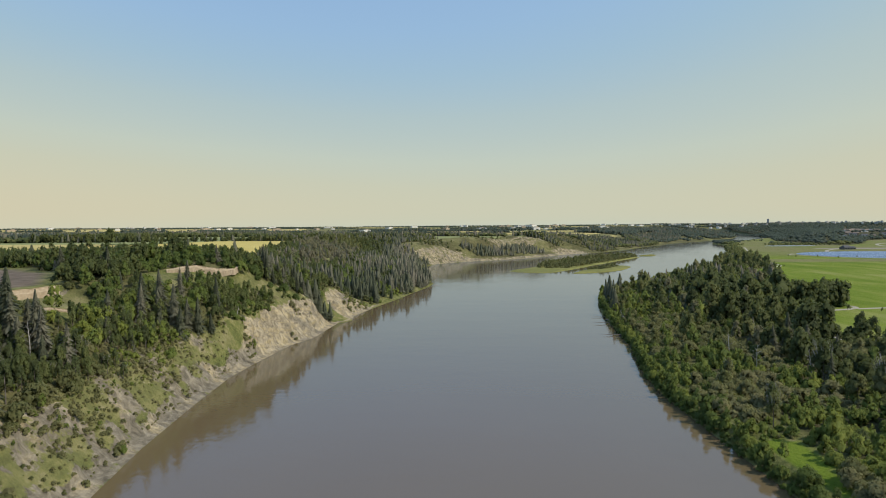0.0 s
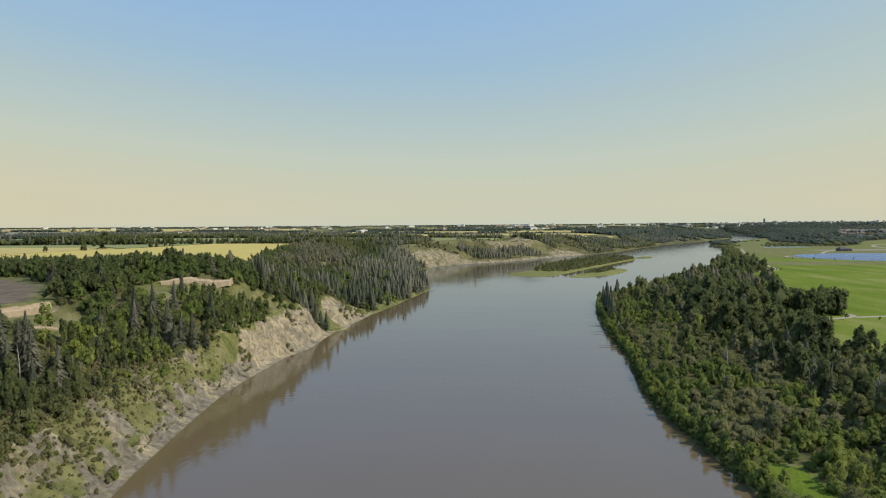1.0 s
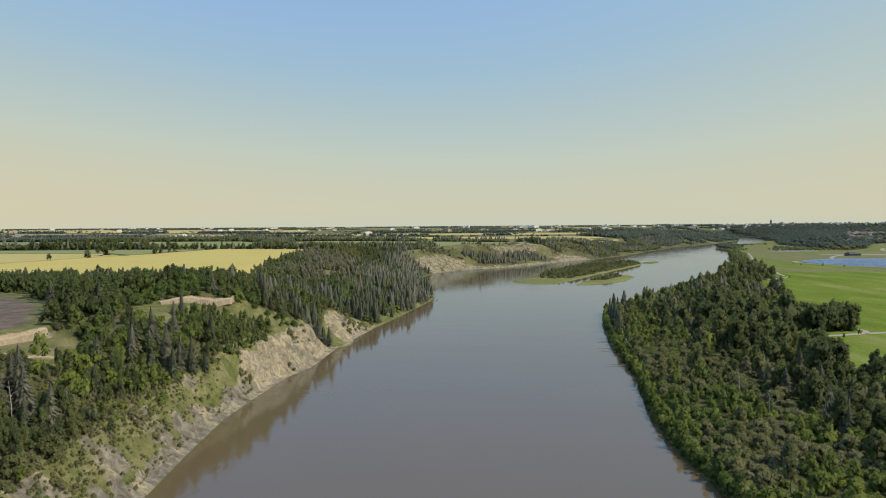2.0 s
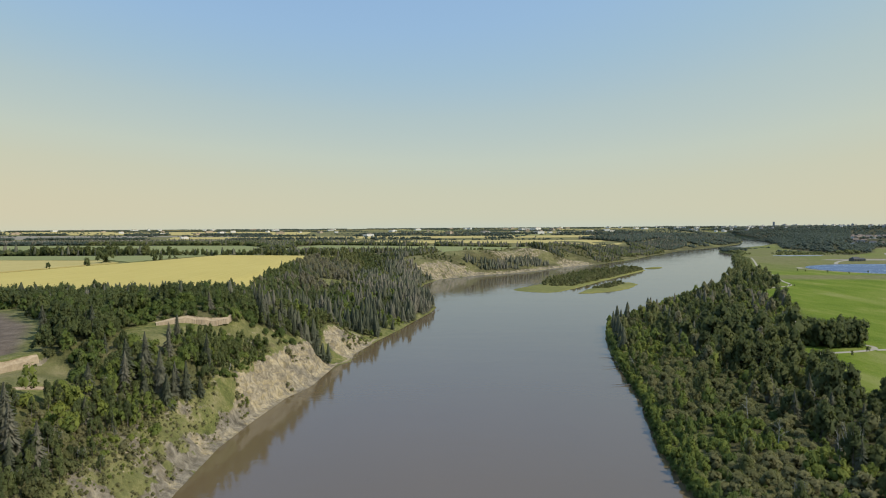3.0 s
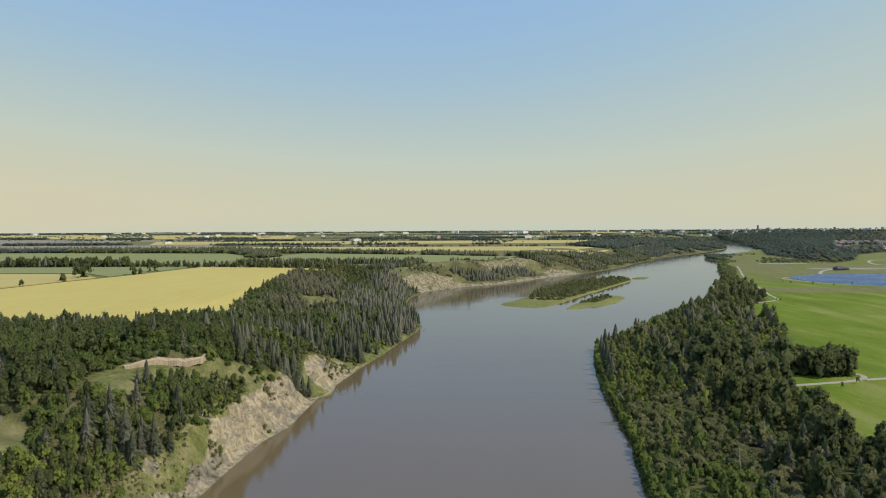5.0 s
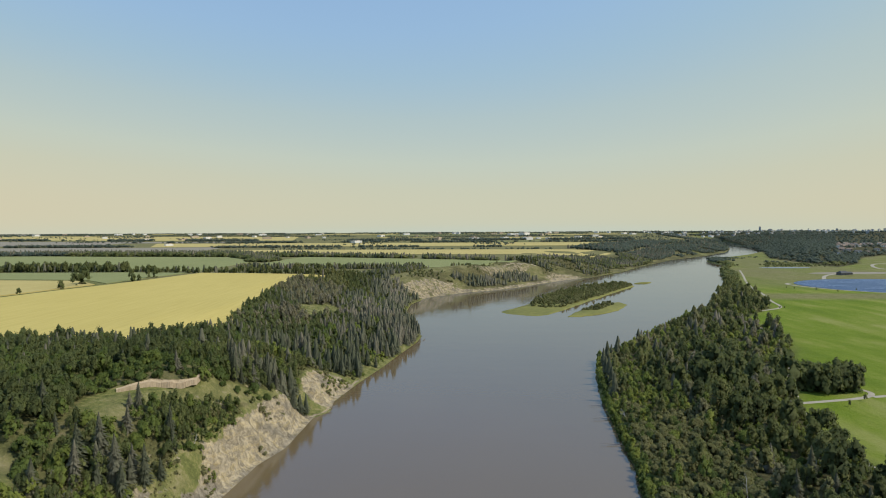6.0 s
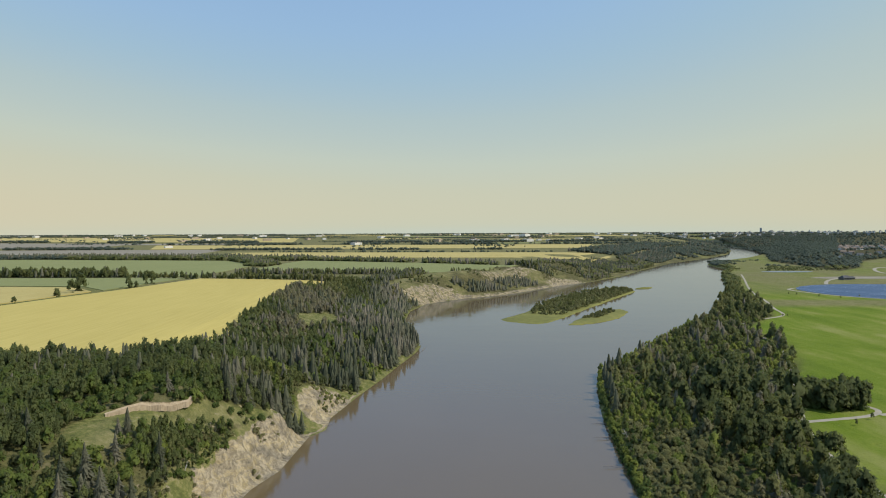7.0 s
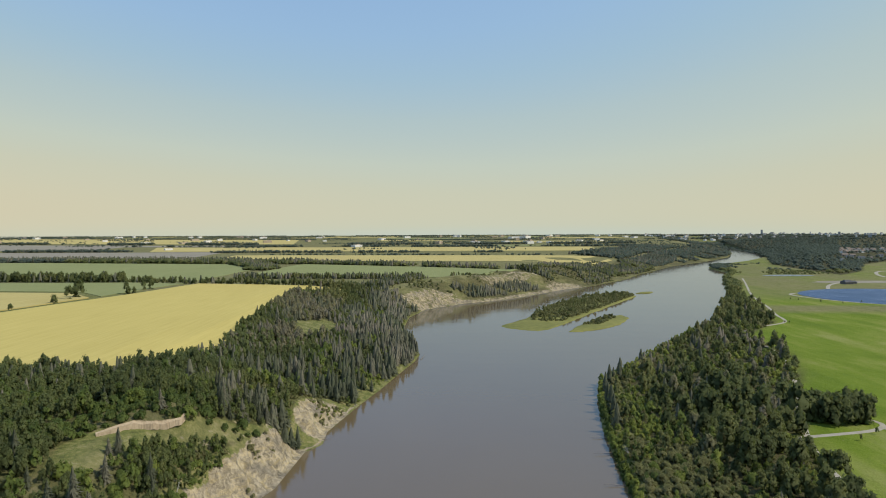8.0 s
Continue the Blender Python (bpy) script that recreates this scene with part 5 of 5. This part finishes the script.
# ---- park: gravel paths, pond, pavilion ----
def ribbon(name, line, width, mat, lift, label, category):
    """A strip of even width laid along a line on the ground, rounded at its bends."""
    run = [Vector(p) for p in line]
    for _ in range(3):
        run = [run[0]] + [q for a, b in zip(run, run[1:]) for q in (a * 0.75 + b * 0.25, a * 0.25 + b * 0.75)] + [run[-1]]
    pts, faces = [], []
    for i, p in enumerate(run):
        d = (run[min(i + 1, len(run) - 1)] - run[max(i - 1, 0)]).normalized()
        for side in (-0.5, 0.5):
            x, y = p.x - d.y * width * side, p.y + d.x * width * side
            pts += [(x, y, float(ground(x, y)) + lift), (x - d.y * 0.3 * (1 if side > 0 else -1), y + d.x * 0.3 * (1 if side > 0 else -1), float(ground(x, y)) - 0.1)]
    for i in range(len(run) - 1):
        a, b = 4 * i, 4 * i + 4
        faces += [(a, b, b + 2, a + 2), (a + 1, b + 1, b, a), (a + 2, b + 2, b + 3, a + 3)]
    tagged(mesh_object(name, pts, faces, mat), label, category, kind="structure")


ribbon("path", [(150, 205), (154, 240), (163, 266), (176, 292), (203, 340), (215, 358), (227, 381), (240, 406), (262, 455), (272, 520), (283, 546), (304, 566), (330, 577), (352, 592), (362, 612), (370, 640), (400, 706), (423, 772), (457, 850), (532, 1000), (580, 1100)], 2.6, GRAVEL, 0.1, "winding pale gravel footpath along the wood", "path")
ribbon("path", [(165, 279), (186, 283), (206, 287), (217, 294), (216, 302), (205, 312), (190, 318)], 2.4, GRAVEL, 0.12, "pale gravel footpath round the grove", "path")
ribbon("path", [(212, 289), (235, 293), (300, 300)], 2.4, GRAVEL, 0.14, "straight pale gravel footpath over the lawn", "path")
ribbon("path", [(606, 900), (614, 912), (640, 950), (672, 984), (700, 1001), (782, 1018)], 5, GRAVEL, 0.15, "curved gravel drive by the pavilion", "path")
ribbon("path", [(520, 845), (505, 835), (500, 815), (512, 770), (540, 728), (600, 690)], 4, GRAVEL, 0.12, "gravel shore of the pond", "path")
ribbon("path", [(900, 1040), (862, 1090), (859, 1112), (890, 1170), (954, 1254), (1010, 1262)], 6, GRAVEL, 0.2, "pale gravel road bend in the park", "path")


def flat_shape(name, outline, mat, z, label, category, rounds=3):
    run = [Vector(p) for p in outline]
    for _ in range(rounds):
        run = [q for a, b in zip(run, run[1:] + run[:1]) for q in (a * 0.75 + b * 0.25, a * 0.25 + b * 0.75)]
    n = len(run)
    c = sum(run, Vector((0, 0))) / n
    pts = [(p.x, p.y, z) for p in run] + [(c.x + (p.x - c.x) * 1.01, c.y + (p.y - c.y) * 1.01, z - 0.4) for p in run]
    faces = [tuple(range(n))] + [(i, n + i, n + (i + 1) % n, (i + 1) % n) for i in range(n)]
    return tagged(mesh_object(name, pts, faces, mat), label, category, kind="structure")


flat_shape("water_pond", [(515, 838), (512, 790), (530, 745), (560, 712), (640, 690), (780, 700), (860, 800), (800, 880), (700, 892), (640, 905), (560, 885)], POND, FLAT + 0.25, "blue park pond with a gravel shore", "pond")
flat_shape("ground_marsh", [(640, 1150), (690, 1135), (740, 1140), (760, 1160), (720, 1175), (670, 1172)], MARSH, FLAT + 0.2, "shallow grey pool among the meadow grass", "pond")
flat_shape("ground_car_park", [(640, 1000), (790, 985), (840, 1030), (690, 1040)], FALLOW, FLAT + 0.12, "grey gravel car park by the pavilion", "car park", 1)


def house(name, x, y, w, d, h, turn, walls, roofs, label, group="", hip=0.0, category="house"):
    """A house: walls with gables, an overhanging roof, doors and windows proud of the wall."""
    z = float(ground(x, y)) - 0.1
    root = tagged(new(name), label, category, group)
    root.matrix_basis = pose(x, y, z, 0, 0, turn)
    top = h + 0.32 * d
    bm = bmesh.new()
    v = [bm.verts.new(p) for p in ((-w / 2, -d / 2, 0), (w / 2, -d / 2, 0), (w / 2, d / 2, 0), (-w / 2, d / 2, 0), (-w / 2, -d / 2, h), (w / 2, -d / 2, h), (w / 2, d / 2, h), (-w / 2, d / 2, h))]
    a, b = bm.verts.new((-w / 2 * (1 - hip), 0, top - 0.15)), bm.verts.new((w / 2 * (1 - hip), 0, top - 0.15))
    for f in ((0, 1, 5, 4), (2, 3, 7, 6), (1, 2, 6, 5), (3, 0, 4, 7)):
        bm.faces.new([v[i] for i in f])
    bm.faces.new((v[5], v[6], b))
    bm.faces.new((v[7], v[4], a))
    wall = part("wall", bm, walls, root)
    bm = bmesh.new()
    e = 0.6
    lo = h - 0.32 * e
    p = [bm.verts.new(q) for q in ((-w / 2 - e, -d / 2 - e, lo), (w / 2 + e, -d / 2 - e, lo), (w / 2 + e, d / 2 + e, lo), (-w / 2 - e, d / 2 + e, lo), (-(w / 2 + e) * (1 - hip), 0, top), ((w / 2 + e) * (1 - hip), 0, top))]
    for f in ((0, 1, 5, 4), (2, 3, 4, 5)):
        bm.faces.new([p[i] for i in f])
    if hip:
        bm.faces.new((p[1], p[2], p[5]))
        bm.faces.new((p[3], p[0], p[4]))
    got = bmesh.ops.extrude_face_region(bm, geom=bm.faces[:])["geom"]
    for q in got:
        if isinstance(q, bmesh.types.BMVert):
            q.co.z -= 0.25
    bmesh.ops.recalc_face_normals(bm, faces=bm.faces[:])
    part("roof", bm, roofs, root)
    n = max(2, int(w / 5))
    for i in range(n):
        bm = bmesh.new()
        bmesh.ops.create_cube(bm, size=1, matrix=Matrix.Translation(((i + 0.5) / n * w - w / 2, -d / 2, h * 0.55)) @ Matrix.Diagonal((w / n * 0.45, 0.12, h * 0.4, 1)))
        part("window", bm, GLASS, wall)
    return root


GLASS = rough_material("dark_window_glass", (0.02, 0.025, 0.03), (0.05, 0.06, 0.07), 0.5, 0.1)
WHITE = rough_material("white_siding", (0.62, 0.61, 0.58), (0.78, 0.77, 0.74), 0.4, 0.7)
TAN = rough_material("tan_siding", (0.36, 0.29, 0.22), (0.48, 0.40, 0.31), 0.4, 0.8)
SLATE = rough_material("dark_grey_roof", (0.06, 0.06, 0.065), (0.12, 0.12, 0.125), 0.6, 0.8)
SHINGLE = rough_material("brown_shingle_roof", (0.15, 0.115, 0.09), (0.26, 0.21, 0.17), 0.6, 0.85)
BRICK = rough_material("dark_grey_brick", (0.10, 0.10, 0.105), (0.19, 0.185, 0.18), 0.6, 0.85)
house("pavilion", 690, 976, 15, 11, 3.8, 8, BRICK, SLATE, "park pavilion with dark grey walls and a dark hipped roof", hip=0.35, category="pavilion")
house("pavilion", 706, 984, 9, 7, 3.0, 8, BRICK, SLATE, "small annex with dark grey walls beside the pavilion", hip=0.3, category="pavilion")
g = np.random.default_rng(77)
made = 0
while made < 90:
    x, y = g.uniform(930, 1750), g.uniform(1230, 2000)
    if x < 0.70 * y or float(woods_depth(x, y)) < 40:
        continue
    made += 1
    house("house", x, y, g.uniform(11, 17), g.uniform(9, 12), g.uniform(4.5, 6.5), g.uniform(-40, 40), WHITE if g.uniform() < 0.5 else TAN, SHINGLE if g.uniform() < 0.7 else SLATE,
          "suburban house with siding walls and a shingled gable roof among trees", "houses of the suburb")
for x, y, w, a in ((-713, 1256, 16, 40), (-695, 1250, 12, 60), (-659, 1246, 14, 35), (-642, 1240, 14, 30), (560, 1700, 18, 30), (620, 1860, 16, 0)):
    house("farmhouse", x, y, w, 10, 5, a, WHITE, SHINGLE, "white farmhouse half hidden by a shelter belt", "farm buildings")


# ---- far city and works along the horizon ----
def block(name, x, y, w, d, h, mat, label, group):
    """A far building: body, parapet and a plant room on its roof."""
    root = tagged(new(name), label, "building", group)
    root.matrix_basis = pose(x, y, float(ground(x, y)) - 1, 0, 0, g.uniform(15, 65))
    for key, (px, py, pz), (sx, sy, sz), m in (("wall", (0, 0, h / 2), (w, d, h), mat), ("parapet", (0, 0, h + 0.5), (w * 1.02, d * 1.02, 1.0), mat), ("plant_room", (w * 0.15, 0, h + 2.2), (w * 0.35, d * 0.5, 3.0), TAN)):
        bm = bmesh.new()
        bmesh.ops.create_cube(bm, size=1, matrix=Matrix.Translation((px, py, pz)) @ Matrix.Diagonal((sx, sy, sz, 1)))
        part(key, bm, m, root)
    return root


CONCRETE = rough_material("pale_concrete", (0.42, 0.42, 0.42), (0.60, 0.60, 0.59), 0.05, 0.8)
BLUEGREY = rough_material("blue_grey_cladding", (0.24, 0.27, 0.31), (0.36, 0.39, 0.43), 0.05, 0.6)
for i in range(230):
    x = g.uniform(1400, 3800)
    cluster = max(math.exp(-((x - c) / 130) ** 2) for c in (2450, 2800, 3050, 3300))
    h = g.uniform(6, 12) + 14 * cluster * g.uniform(0.2, 1)
    block("city_block", x, g.uniform(3300, 4400), g.uniform(8, 24), g.uniform(8, 18), h, (CONCRETE, WHITE, WHITE, BLUEGREY)[i % 4], "pale far-off city building on the skyline", "city skyline")
block("tower", 2440, 4300, 14, 13, 38, BLUEGREY, "tall grey tower block on the skyline", "city skyline")
for i in range(60):
    x, y = g.uniform(-2600, 1300), g.uniform(2700, 4200)
    block("warehouse", x, y, g.uniform(14, 46), g.uniform(12, 34), g.uniform(6, 12), WHITE if i % 3 else TAN, "long white far-off warehouse among fields", "far warehouses")
block("warehouse", 545, 3600, 90, 40, 16, WHITE, "large white far-off warehouse among fields", "far warehouses")
block("warehouse", -335, 2350, 42, 24, 9, WHITE, "white barn with a pale roof beside a straw field", "far warehouses")
block("warehouse", -960, 2050, 26, 14, 7, WHITE, "white barn on a far field", "far warehouses")


# ---- dead trees and driftwood ----
for i, (x, y, hgt, lean) in enumerate(((93, 166, 9, 6), (101, 152, 10, -5), (112, 143, 11, 4), (84, 262, 7, -35), (-78.5, 203, 4.5, 24), (96, 188, 8, 8), (128, 205, 11, -4), (-92, 118, 9, 3))):
    me = trunk_mesh(hgt, 0.16, 9, 800 + i, "dead_tree", PALEBARK, 0.35)
    ob = tagged(new("dead_tree", me), "bare bleached dead tree with broken limbs", "dead tree", "dead trees on the banks")
    ob.matrix_basis = pose(x, y, float(ground(x, y)) - 0.1, lean, 0, 40 * i)
for i, (x, y, ln, a) in enumerate(((-10, 452, 12, 78), (-14, 440, 9, 70), (-53, 287, 8, 40), (106, 357, 8, 176), (84.5, 289, 10, 178), (80.5, 270.5, 10, 184), (75, 240, 9, 180), (87, 312, 8, -70), (80, 281, 7, -60))):
    me = trunk_mesh(ln, 0.2, 4, 830 + i, "driftwood_log", BARK, 0.15)
    ob = tagged(new("driftwood_log", me), "weathered grey driftwood log lying at the waterline", "log", "driftwood")
    ob.matrix_basis = pose(x, y, 0.25, 0, 88, a)
